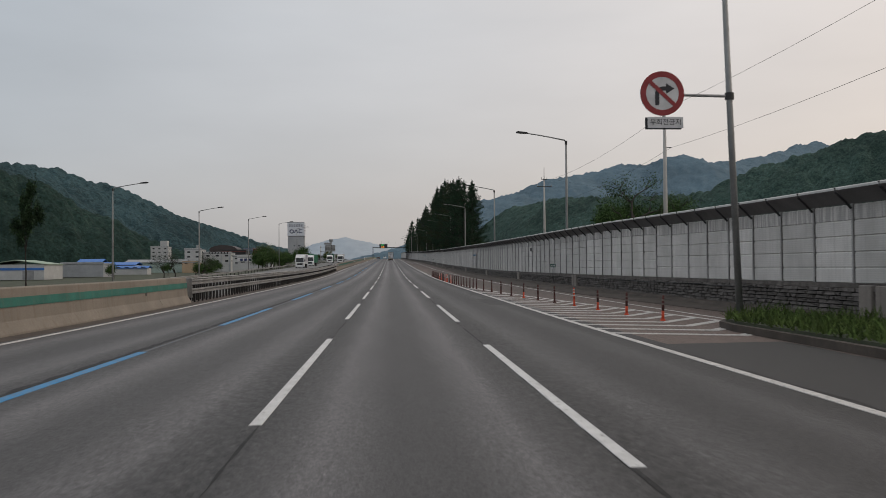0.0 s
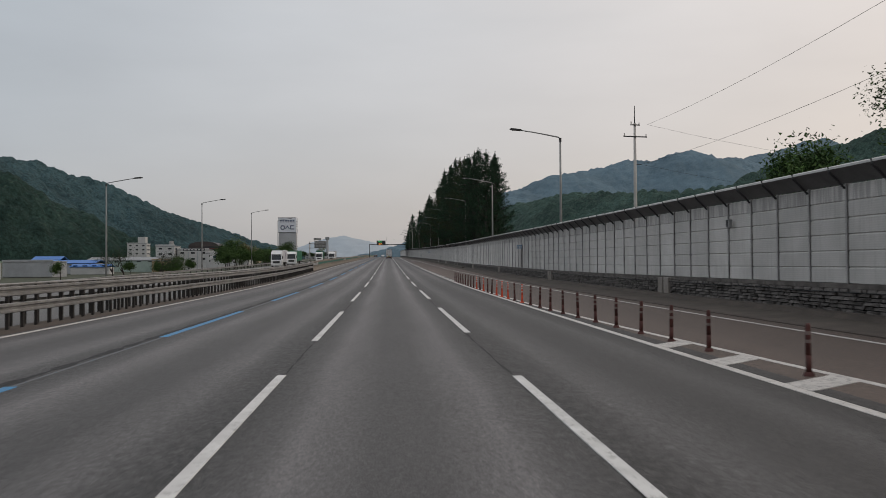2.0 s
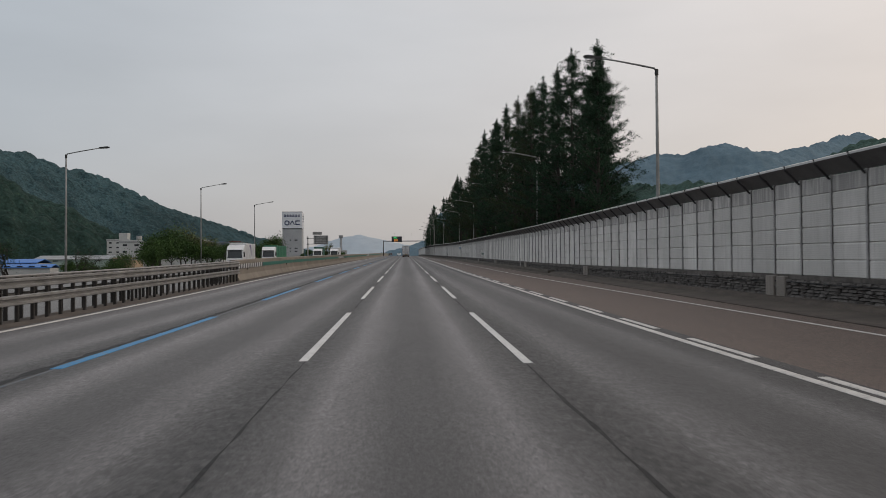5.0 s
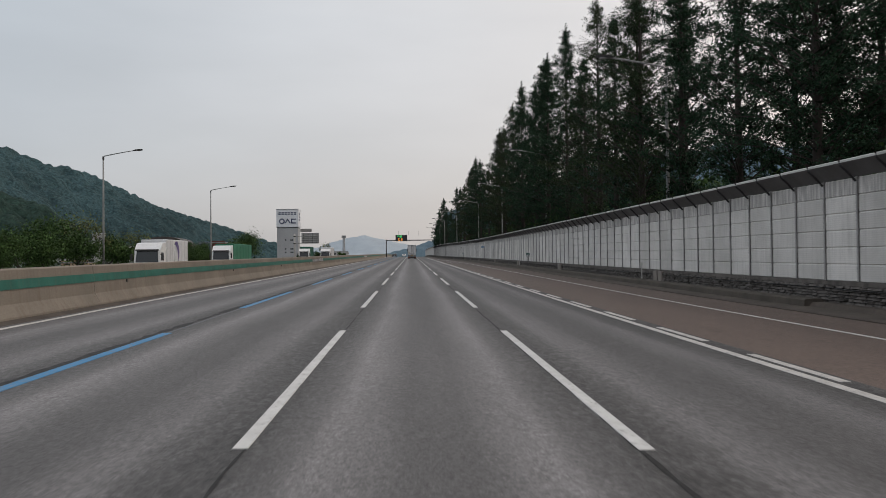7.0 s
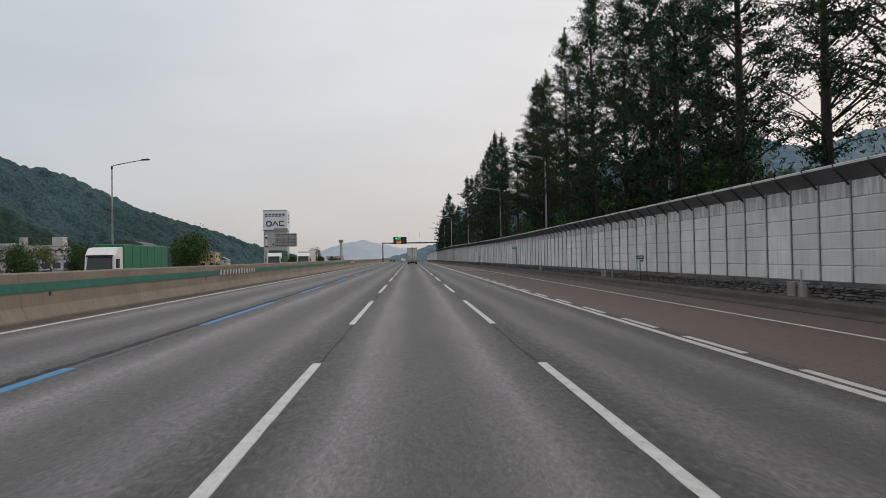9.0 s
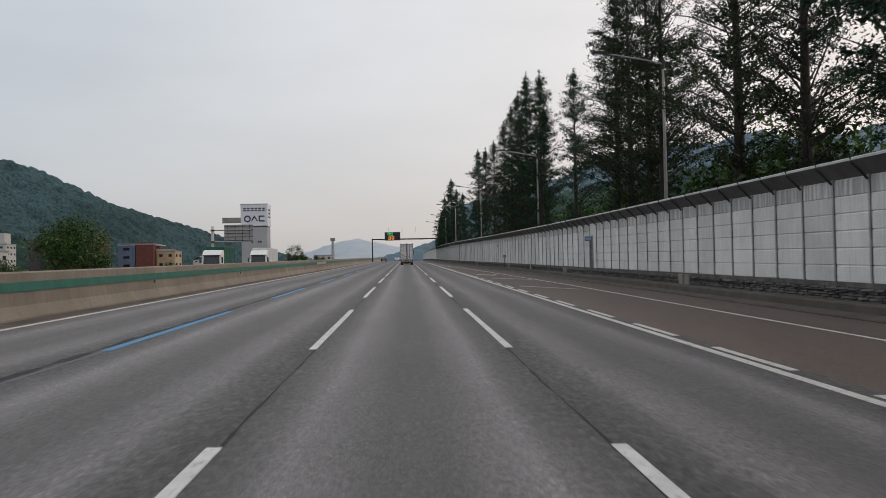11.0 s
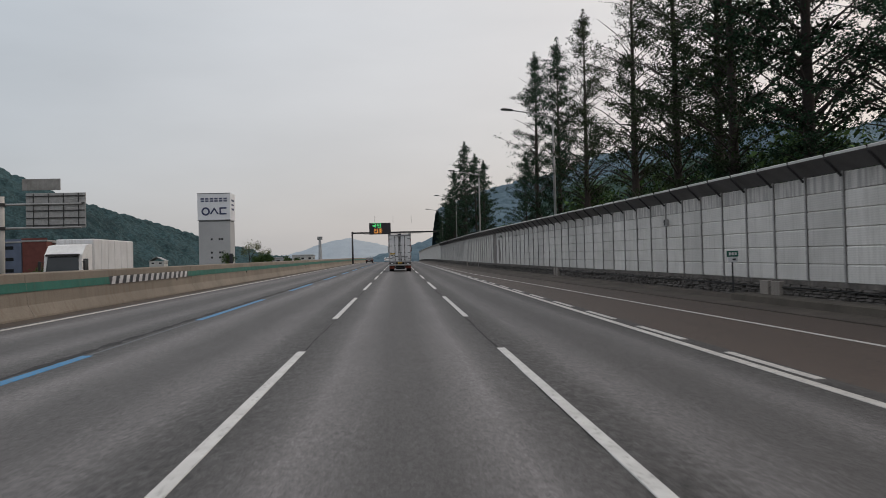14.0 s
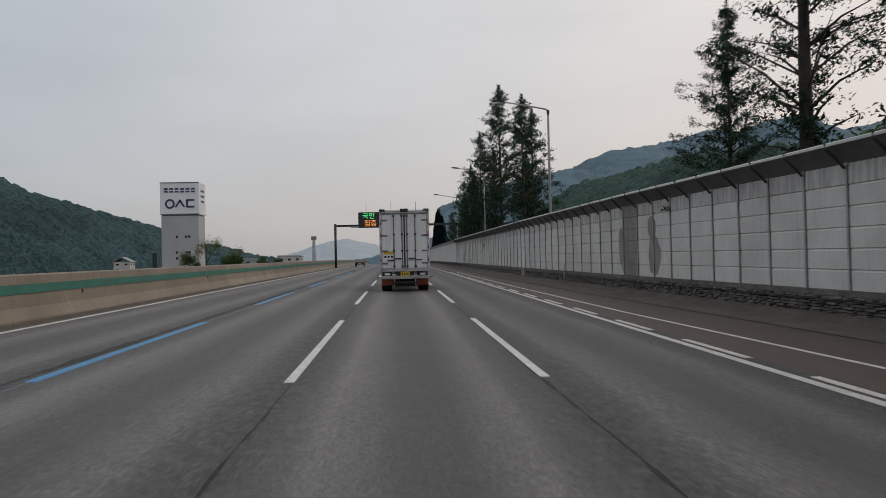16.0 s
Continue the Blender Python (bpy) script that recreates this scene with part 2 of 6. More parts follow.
def asphalt(name, base, tint=(1, 1, 1), lanes=True, tones=MAIN_TONE):
    m = Mat(name, 0.7, 0, 0.44)
    c = lambda k: tuple(base * k * t for t in tint)
    col = m.ramp(m.noise(0.35, 5, (1, 0.08, 1)), [(0.3, c(0.88)), (0.7, c(1.1))])
    col = m.mix(1.0, col, m.ramp(m.noise(1.7, 5, (1, 0.15, 1)), [(0.3, 0.9), (0.7, 1.08)]), "MULTIPLY")
    grain = m.noise(60, 3, None, 0.75)
    coarse = m.noise(22, 4, (1, 0.6, 1), 0.75)
    col = m.mix(1.0, col, m.ramp(grain, [(0.3, 0.42), (0.5, 1.0), (0.7, 1.8)]), "MULTIPLY")
    col = m.mix(0.9, col, m.ramp(coarse, [(0.34, 0.56), (0.5, 1.0), (0.66, 1.45)]), "MULTIPLY")
    if lanes:
        # wheel tracks are polished paler, the middle of each lane is oily and dark, the joints ravelled
        sep = m.node("ShaderNodeSeparateXYZ")
        m.link(m.geo.outputs["Position"], sep.inputs[0])
        off = m.math("MULTIPLY", m.math("MAXIMUM", m.math("SUBTRACT", sep.outputs["Y"], 40.0), 0.0), 0.0016)
        x = m.math("ADD", sep.outputs["X"], off)
        wob = m.math("MULTIPLY_ADD", m.noise(0.25, 4, (1, 0.3, 1)), 0.44, -0.22)
        u = m.math("MULTIPLY_ADD", m.math("ADD", x, wob), 1 / 18.0, 10.5 / 18.0)
        pos = lambda v: (v + 10.5) / 18.0
        stops = [(0.0, 0.66)]
        edges = [-9.65, -5.53, -1.73, 1.82, 5.17]
        for a, b in zip(edges, edges[1:]):
            mid, w = (a + b) / 2, (b - a) / 2
            stops += [(pos(a), 0.62), (pos(a + 0.3 * w), 0.84), (pos(mid - 0.56 * w), 1.26), (pos(mid - 0.14 * w), 0.58), (pos(mid + 0.18 * w), 0.58), (pos(mid + 0.56 * w), 1.02 if a > 0 else 1.28), (pos(b - 0.3 * w), 0.68 if a > 0 else 0.84)]
        stops += [(pos(5.17), 0.62), (pos(6.5), 0.9)]
        col = m.mix(1.0, col, m.ramp(u, stops), "MULTIPLY")
        # the outer lane is darker along its first stretch
        first = m.ramp(m.math("MULTIPLY", sep.outputs["Y"], 0.002), [(0.0, 0.62), (0.22, 0.66), (0.32, 0.9), (0.6, 0.95), (0.8, 0.88)])
        outer_lane = m.ramp(u, [(pos(1.5), 0.0), (pos(3.6), 1.0)])
        col = m.mix(outer_lane, col, m.mix(1.0, col, first, "MULTIPLY"))
        rav = m.ramp(m.noise(11, 6, (1, 0.45, 1), 0.8), [(0.38, 0.95), (0.48, 0.6), (0.6, 0.22)])
        near = m.ramp(u, [(0.0, 0.3)] + [s for e in edges[1:] for s in ((pos(e - (1.35 if e < 0 else 0.8)), 0.0), (pos(e - (0.2 if e < 0 else 0.05)), 1.0), (pos(e + (0.05 if e < 0 else 0.2)), 1.0), (pos(e + (0.7 if e < 0 else 1.3)), 0.0))])
        col = m.mix(near, col, m.mix(1.0, col, rav, "MULTIPLY"))
    # the tone changes by stretch along the road
    sep2 = m.node("ShaderNodeSeparateXYZ")
    m.link(m.geo.outputs["Position"], sep2.inputs[0])
    y_tone = m.ramp(m.math("MULTIPLY", sep2.outputs["Y"], 0.002), tones)
    col = m.mix(1.0, col, y_tone, "MULTIPLY")
    mid = m.noise(13, 5, (1, 0.3, 1), 0.7)
    col = m.mix(1.0, col, m.ramp(mid, [(0.28, 0.84), (0.5, 1.0), (0.72, 1.17)]), "MULTIPLY")
    m.color(col)
    return m.bump(m.mix(0.5, grain, coarse), 0.8, 0.015).mat


def leafy(name, dark, light, hazy=0.0):
    m = Mat(name, 0.8, 0, 0.12)
    mid = tuple((a + b) / 2 for a, b in zip(dark, light))
    col = m.ramp(m.noise(0.9, 4), [(0.32, dark), (0.55, mid), (0.72, light)])
    col = m.mix(1.0, col, m.ramp(m.island(), [(0.0, 0.5), (0.6, 1.05), (1.0, 2.0)]), "MULTIPLY")
    m.color(col)
    return m.mat


def forest(name, dark, mid, light, soft=1.0):
    """Continuous canopy of far woods, mottled tree by tree."""
    m = Mat(name, 0.9, 0, 0.1)
    col = m.ramp(m.noise(0.16, 5, None, 0.7), [(0.32, dark), (0.5, mid), (0.62, mid), (0.74, light)])
    col = m.mix(soft, col, m.ramp(m.noise(0.018, 4), [(0.3, 0.7), (0.7, 1.3)]), "MULTIPLY")
    fine = m.noise(0.55, 6, None, 0.75)
    col = m.mix(soft, col, m.ramp(fine, [(0.32, 0.4), (0.5, 0.95), (0.68, 1.65)]), "MULTIPLY")
    return m.color(col).bump(fine, 0.6 * soft, 1.5).mat


def plain(name, col, rough=0.5, metal=0.0, spec=0.4, dirt=0.2, scale=3.0):
    m = Mat(name, rough, metal, spec)
    n = m.noise(scale, 5)
    k = tuple(c * (1 - dirt) for c in col)
    m.color(m.ramp(n, [(0.35, k), (0.65, col)]))
    m.rough(m.ramp(m.noise(scale * 4, 4), [(0.3, max(0.05, rough - 0.1)), (0.7, min(1, rough + 0.12))]))
    return m.mat


def glowing(name, col, strength):
    m = Mat(name, 0.5)
    m.bsdf.inputs["Base Color"].default_value = (*[c * 0.2 for c in col], 1)
    m.bsdf.inputs["Emission Color"].default_value = (*col, 1)
    m.bsdf.inputs["Emission Strength"].default_value = strength
    return m.mat


ASPHALT = asphalt("worn_asphalt", 0.129, (1.015, 0.98, 1.01))
ASPHALT_BROWN = asphalt("dusty_brown_asphalt", 0.09, (1.4, 0.99, 0.82), False, SIDE_TONE)
ASPHALT_NEW = asphalt("dark_patch_asphalt", 0.032, (1.0, 0.98, 1.0), lanes=False)
ASPHALT_FAR = asphalt("far_asphalt", 0.12, (1.0, 0.99, 0.98), lanes=False)


def worn_paint(name, col, wear=0.55, under=(0.16, 0.16, 0.16)):
    m = Mat(name, 0.6, 0, 0.35)
    chips = m.noise(14, 6, (1, 0.6, 1), 0.75)
    base = m.mix(1.0, col, m.ramp(m.noise(2.5, 4), [(0.3, 0.8), (0.7, 1.05)]), "MULTIPLY")
    m.color(m.mix(m.ramp(chips, [(wear, 0.0), (wear + 0.12, 0.85)]), base, under))
    return m.bump(m.noise(60, 3), 0.3, 0.005).mat


PAINT_WHITE = worn_paint("white_road_paint", (0.56, 0.56, 0.555), 0.55)
PAINT_EDGE = worn_paint("dusty_white_paint", (0.52, 0.50, 0.48), 0.54)
PAINT_HATCH = worn_paint("scuffed_hatch_paint", (0.48, 0.465, 0.45), 0.5)
PAINT_BLUE_FADED = worn_paint("faded_blue_road_paint", (0.022, 0.06, 0.095), 0.38, (0.09, 0.085, 0.085))
PAINT_BLUE = worn_paint("blue_road_paint", (0.022, 0.2, 0.42), 0.51)
CRACK = plain("bitumen_seam", (0.01, 0.01, 0.011), 0.8)
CONCRETE = stained("weathered_concrete", (0.24, 0.215, 0.195), 0.2, 0.85, scale=0.7, fine=25, streak=((0.15, 0.13, 0.115), 0.5))
CONCRETE_TAN = stained("tan_barrier_concrete", (0.215, 0.189, 0.157), 0.2, 0.85, scale=0.5, fine=22, streak=((0.15, 0.11, 0.085), 0.55), vary=0.06)
GREEN_BAND = stained("green_band_paint", (0.02, 0.135, 0.105), 0.25, 0.7, scale=1.2, streak=((0.09, 0.12, 0.095), 0.4))
COPING = stained("stained_coping_concrete", (0.125, 0.113, 0.104), 0.55, 0.9, scale=1.8, fine=14, streak=((0.05, 0.044, 0.04), 0.8))
KERB_DIRT = stained("dirty_kerb_concrete", (0.078, 0.063, 0.053), 0.35, 0.9, scale=0.8, fine=18, streak=((0.05, 0.042, 0.038), 0.6))
KERB_LEDGE = stained("stained_ledge_concrete", (0.082, 0.07, 0.058), 0.3, 0.9, scale=0.9, fine=20, streak=((0.08, 0.068, 0.058), 0.6))
STONE = stained("grey_split_stone", (0.115, 0.104, 0.098), 0.4, 0.85, scale=2.5, fine=20, bump=0.7, vary=0.5)
STONE_JOINED = stained("grey_split_stone_rows", (0.115, 0.104, 0.098), 0.45, 0.85, scale=2.5, fine=20, bump=0.7)
MORTAR = stained("dark_mortar", (0.04, 0.037, 0.035), 0.3, 0.95, scale=2)


def wall_panel_mat(name, drips):
    """Pale sheet with fine ribs shaded in as colour bands; under the canopy the top course is striped by runs of dirty
    water.
    """
    m = Mat(name, 0.75, 0, 0.3)
    base = m.ramp(m.noise(0.8, 5), [(0.3, (0.53, 0.515, 0.495)), (0.7, (0.67, 0.648, 0.628))])
    base = m.mix(1.0, base, m.ramp(m.random(), [(0.0, 0.84), (1.0, 1.06)]), "MULTIPLY")
    sep = m.node("ShaderNodeSeparateXYZ")
    m.link(m.geo.outputs["Position"], sep.inputs[0])
    # Base tone along the wall makes up for the light differing by stretch
    y_tone = m.ramp(m.math("MULTIPLY", sep.outputs["Y"], 0.002), [(0.0, 0.98), (0.1, 0.98), (0.17, 0.86), (0.25, 0.84), (0.33, 1.08), (0.5, 1.1), (0.62, 1.16), (0.72, 1.02), (0.8, 0.92)])
    base = m.mix(1.0, base, y_tone, "MULTIPLY")
    drip = m.noise(1.0, 5, (9, 9, 0.5), 0.7)
    base = m.mix(m.ramp(drip, [(0.5, 0.0), (0.74, 0.45)]), base, (0.3, 0.285, 0.27))
    if drips:
        run = m.noise(1.0, 3, (6, 6.5, 0.6), 0.6)
        base = m.mix(m.ramp(run, [(0.42, 0.0), (0.55, 0.6), (0.7, 0.75)]), base, (0.26, 0.25, 0.245))
    # rib shading is put into the colour as bands, without relief
    ribs = m.math("FRACT", m.math("MULTIPLY", sep.outputs["Z"], 16.0))
    base = m.mix(0.09, base, m.ramp(ribs, [(0.35, 0.55), (0.65, 1.2)]), "MULTIPLY")
    grain = m.noise(45, 3)
    base = m.mix(0.25, base, m.ramp(grain, [(0.3, 0.7), (0.7, 1.2)]), "MULTIPLY")
    return m.color(base).bump(grain, 0.2, 0.006).mat


PANEL = wall_panel_mat("pale_wall_panel", False)
PANEL_TOP = wall_panel_mat("striped_top_panel", True)
PANEL_WET = stained("soot_stained_panel", (0.24, 0.22, 0.21), 0.3, 0.8, scale=0.7, streak=((0.14, 0.13, 0.125), 0.6))
POST_STEEL = stained("dull_post_steel", (0.36, 0.35, 0.345), 0.25, 0.6, 0.35, scale=2)
CANOPY = stained("grey_canopy_sheet", (0.14, 0.138, 0.14), 0.25, 0.6, 0.2, scale=1.2)
CANOPY_RIM = stained("pale_canopy_rim", (0.5, 0.495, 0.49), 0.15, 0.5, 0.2)
GALV = stained("galvanised_steel", (0.33, 0.33, 0.33), 0.2, 0.5, 0.6, scale=4)
GALV_DULL = stained("dirty_galvanised_rail", (0.25, 0.247, 0.242), 0.35, 0.55, 0.25, scale=1.5, streak=((0.17, 0.15, 0.135), 0.45))
RAIL_POST = stained("dark_rail_post", (0.035, 0.032, 0.03), 0.3, 0.7, 0.2)
LAMP_POLE = stained("grey_lamp_pole", (0.22, 0.225, 0.225), 0.2, 0.5, 0.5, scale=2)
CONC_POLE = stained("concrete_utility_pole", (0.42, 0.41, 0.395), 0.15, 0.85, scale=1)
BLACK = plain("black_rubber", (0.015, 0.015, 0.016), 0.75)
DARK = plain("dark_metal", (0.04, 0.04, 0.042), 0.5, 0.3)
GLASS = plain("dark_window_glass", (0.02, 0.024, 0.028), 0.08, 0.0, 0.6, 0.1)
WHITE = plain("white_vehicle_paint", (0.70, 0.71, 0.72), 0.35, 0, 0.5, 0.12)
BARK = stained("tree_bark", (0.036, 0.03, 0.027), 0.35, 0.9, scale=6, fine=40, bump=0.6)
NEEDLES = leafy("redwood_needles", (0.009, 0.025, 0.015), (0.031, 0.064, 0.034))
NEEDLES_RUST = leafy("rust_tinged_needles", (0.010, 0.021, 0.010), (0.042, 0.058, 0.026))
# Darker copy of the needles: shade inside the crowns put into the colour
INNER_SHADE = leafy("shaded_inner_needles", (0.006, 0.012, 0.007), (0.016, 0.028, 0.014))
LEAVES = leafy("broad_leaves", (0.018, 0.04, 0.014), (0.07, 0.12, 0.035))
LEAVES_DARK = leafy("dark_broad_leaves", (0.010, 0.024, 0.013), (0.036, 0.062, 0.026))
LEAVES_SPRING = leafy("spring_leaves", (0.04, 0.05, 0.018), (0.16, 0.18, 0.06))
# Distance haze is painted into the left, right and far woods' base colours
WOODS_LEFT_HAZE = forest("woods_left_haze", (0.021, 0.043, 0.049), (0.037, 0.069, 0.078), (0.074, 0.112, 0.11), 1.0)
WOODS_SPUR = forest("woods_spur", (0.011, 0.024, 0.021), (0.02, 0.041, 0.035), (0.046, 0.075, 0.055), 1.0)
WOODS_RIGHT_HAZE = forest("woods_right_haze", (0.08, 0.128, 0.165), (0.096, 0.146, 0.184), (0.115, 0.168, 0.196), 0.5)
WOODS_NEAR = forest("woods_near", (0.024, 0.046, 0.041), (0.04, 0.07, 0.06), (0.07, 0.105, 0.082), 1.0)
WOODS_FAR_HAZE = forest("woods_far_haze", (0.31, 0.36, 0.41), (0.32, 0.37, 0.42), (0.33, 0.38, 0.43), 0.15)
GRASS = leafy("rough_grass", (0.03, 0.055, 0.014), (0.11, 0.15, 0.045))
SOIL = stained("roadside_soil", (0.05, 0.058, 0.036), 0.35, 0.95, scale=0.4, fine=12, bump=0.5)
ORANGE = stained("orange_post_plastic", (0.55, 0.07, 0.025), 0.25, 0.55, scale=6)
RUSTY = stained("grimy_post_plastic", (0.075, 0.024, 0.02), 0.45, 0.7, scale=6)
REFLECT = plain("reflective_white_band", (0.62, 0.6, 0.58), 0.4)
RED = plain("red_paint", (0.27, 0.03, 0.035), 0.45)
SIGN_WHITE = plain("sign_white", (0.60, 0.605, 0.62), 0.4)
SIGN_DARK = plain("sign_black", (0.02, 0.022, 0.03), 0.45)

# ---- ground, carriageways, kerbs ----


def ground_z(x, y):
    """The plain; beyond the oncoming lanes it drops below the embankment for a stretch."""
    drop = min(1, max(0, (-40 - x) / 12)) * min(1, max(0, (560 - y) / 100))
    return road_z(max(-200, min(y, 900))) - 0.95 - 3.6 * drop


def build_ground():
    xs = [-4600, -2500, -1200, -600, -300, -150, -80, -52, -46, -40, -36, -31, -20, -10, 0, 8, 14, 20, 40, 80, 160, 400, 900, 2500, 4600]
    ys = [-1500, -500, -200] + [-100 + 20 * i for i in range(51)] + [1100, 1400, 2000, 3000, 4900]
    g = Geo()
    for y in ys:
        for x in xs:
            g.v.append((x + road_x(y), y, ground_z(x, y)))
    n = len(xs)
    g.f = [(j * n + i, j * n + i + 1, (j + 1) * n + i + 1, (j + 1) * n + i) for j in range(len(ys) - 1) for i in range(n - 1)]
    ob = part("ground", g, SOIL)
    tagged(ob, "flat brown earth and scrub beside the motorway", "ground", kind="structure")


build_ground()
YS = steps(-120, 900, 5)
road = thing("road", "worn grey asphalt motorway with dark lane joints", "road", kind="structure")
part("carriageway", Geo().sweep(lambda y: [(-10.4, -0.5), (-10.4, 0), (-5.5, 0), (0, 0), (3.5, 0), (5.6, 0)], YS), ASPHALT, road)
part("side_lane", Geo().sweep(lambda y: [(5.6, 0), (7.5, 0), (wall_x(y) - 1.45, 0.0), (wall_x(y) - 1.4, -0.4)], YS), ASPHALT_BROWN, road, "brown dusty asphalt side lane")
OPP = -0.5
part("oncoming_carriageway", Geo().sweep(lambda y: [(-11.3, OPP), (-28.4, OPP), (-29.5, OPP - 0.5)], YS, place=lambda x, y, h: Vector((x + road_x(y), y, road_z(y) + h))), ASPHALT_FAR, road, "oncoming asphalt carriageway beyond the median")

part("median_strip", Geo().sweep(lambda y: [(-10.4, -0.012), (-10.9, 0.03), (-11.35, -0.02), (-11.36, -0.6)], steps(-120, 700, 5)), KERB_DIRT, road, "dirty strip under the median rail")

# dark seams along the lane joints
def seam(x0, y0, y1, w, seed):
    g = Geo()
    rnd = random.Random(seed)
    ys = steps(y0, y1, 0.45)
    off = 0.0
    ring = {}
    for y in ys:
        off = 0.7 * off + rnd.uniform(-0.011, 0.011)
        ww = w * rnd.uniform(0.2, 1.5)
        ring[y] = [(x0 + off - ww / 2, 0.003), (x0 + off + ww / 2, 0.003)]
    return g.sweep(lambda y: ring[y], ys)


for k, (x, w) in enumerate(((-1.68, 0.032), (1.76, 0.045), (-5.68, 0.18))):
    part("joint_seam", seam(x, -60, 560, w, 10 + k), CRACK, road, "dark bitumen seam along the lane joint")


def patch(x0, x1, y0, y1, seed, mat=ASPHALT_NEW):
    rnd = random.Random(seed)
    ys = steps(y0, y1, 1.0)
    e = {y: (rnd.uniform(-0.12, 0.12), rnd.uniform(-0.12, 0.12)) for y in ys}
    part("road_patch", Geo().sweep(lambda y: [(x0 + e[y][0], 0.004), (x1 + e[y][1], 0.004)], ys), mat, road, "darker mended asphalt patch")


patch(4.0, 5.05, 38, 45, 1)
patch(4.4, 5.0, 50, 54, 2)
patch(5.3, 8.15, -60, 18.4, 3)

# ---- painted lines ----
lines = thing("road_markings", "worn white and blue painted lane lines", "road marking", kind="structure")


def stripe(x0, x1, y0, y1, h=0.008):
    def prof(y):
        a = x0(y) if callable(x0) else x0
        b = x1(y) if callable(x1) else x1
        return [(a, 0.0), (a + 0.006, h), (b - 0.006, h), (b, 0.0)]
    return Geo().sweep(prof, steps(y0, y1, 3), close=True)


blue_x = lambda y: table([(300, -5.5), (390, -5.40)], y)
LEFT_SHIFT = [(0, 1.9), (45, 1.9), (78, -2.1), (98, -2.1), (122, 0.4), (180, -0.3), (440, -0.8)]
for k in range(-2, 30):
    d = table(LEFT_SHIFT, 20 * k + 20)
    part("lane_dash", stripe(-1.80, -1.655, 7.9 + d + 20 * k, 19.7 + d + 20 * k), PAINT_WHITE, lines)
    part("lane_dash", stripe(1.745, 1.895, 7.3 + 20 * k, 19.1 + 20 * k), PAINT_WHITE, lines)
    part("blue_dash", stripe(lambda y: blue_x(y) - 0.095, lambda y: blue_x(y) + 0.095, 7.7 + 20 * k, 19.1 + 20 * k), PAINT_BLUE, lines, "worn blue dash of the bus lane")
part("blue_line", stripe(lambda y: blue_x(y) - 0.035, lambda y: blue_x(y) + 0.035, -60, 640, 0.005), PAINT_BLUE_FADED, lines, "faded blue line between the dashes")
part("edge_line", stripe(-9.73, -9.56, -60, 640), PAINT_EDGE, lines, "dusty white edge line")
part("edge_line", stripe(5.09, 5.25, -60, 640), PAINT_EDGE, lines, "dusty white edge line")
gore = lambda y: table(GORE_X, y)
part("gore_line", stripe(lambda y: gore(y) - 0.07, lambda y: gore(y) + 0.07, 24, 122), PAINT_EDGE, lines)
outer = lambda y: table(OUTER_X, y)
part("outer_line", stripe(lambda y: outer(y) - 0.05, lambda y: outer(y) + 0.05, 24, 470), PAINT_EDGE, lines)
y = 122.0
while y < 470:
    part("short_dash", stripe(5.37, 5.51, y, y + 3.2), PAINT_EDGE, lines)
    y += 5.45


def bar(a, b, w, mat=PAINT_HATCH, name="hatch_bar"):
    (x0, y0), (x1, y1) = a, b
    pts = [(x0, y0), (x1, y1), (x1, y1 + w), (x0, y0 + w)]
    g = Geo()
    g.add([at(x, y, 0.009) for x, y in pts] + [at(x, y, 0.0) for x, y in pts], [(0, 1, 2, 3), (4, 5, 1, 0), (5, 6, 2, 1), (6, 7, 3, 2), (7, 4, 0, 3)])
    part(name, g, mat, lines)


y = 21.5
while y < 64:
    xm = 5.17 + (gore(y) - 5.17) * 0.62
    if y < 48:
        bar((5.2, y), (xm, y - 1.5), 0.34)
        bar((xm, y - 1.5), (gore(y), y + 0.4), 0.5)
    else:
        bar((5.25, y), (gore(y) - 0.06, y + 0.8), 0.75)
        y += 1.2
    y += 1.675
# triangle and slanted bars on the side lane
bar((6.1, 328.6), (7.9, 328.5), 0.45, name="painted_triangle")
bar((6.2, 328.4), (7.2, 323.6), 0.55, name="painted_triangle")
bar((7.15, 323.6), (7.9, 328.4), 0.55, name="painted_triangle")
for a, b in (((6.1, 298.6), (8.3, 293.4)), ((6.3, 315.6), (8.5, 311.0))):
    bar(a, b, 0.35)

# ---- kerb strip and noise barrier on the right ----
WY = steps(-90, 700, 4)
gutter = lambda y: table([(30, 1.5), (52, 2.3), (130, 2.2), (170, 1.5), (330, 1.5), (370, 1.8)], y)
kerb = part("kerb", Geo().sweep(lambda y: [(wall_x(y) - gutter(y), -0.3), (wall_x(y) - gutter(y), 0.03), (wall_x(y) - gutter(y) + 0.1, 0.045), (wall_x(y) - 0.6, 0.09), (wall_x(y) - 0.52, 0.2), (wall_x(y) - 0.1, 0.23), (wall_x(y) - 0.1, -0.3)], WY), KERB_DIRT)
tagged(kerb, "dirty concrete kerb and gutter below the noise barrier", "kerb", kind="structure")
kerb_stone = part("kerb_ledge", Geo().sweep(lambda y: [(wall_x(y) - 0.78, 0.0), (wall_x(y) - 0.75, 0.27), (wall_x(y) - 0.7, 0.3), (wall_x(y) - 0.09, 0.32), (wall_x(y) - 0.09, -0.1)], steps(186, 352, 4), close=True), KERB_LEDGE)
tagged(kerb_stone, "stained tan concrete ledge at the barrier's foot", "kerb", kind="structure")
wall = thing("wall_right", "pale panelled noise barrier with slanted dark top on a stone plinth", "noise barrier", kind="structure")
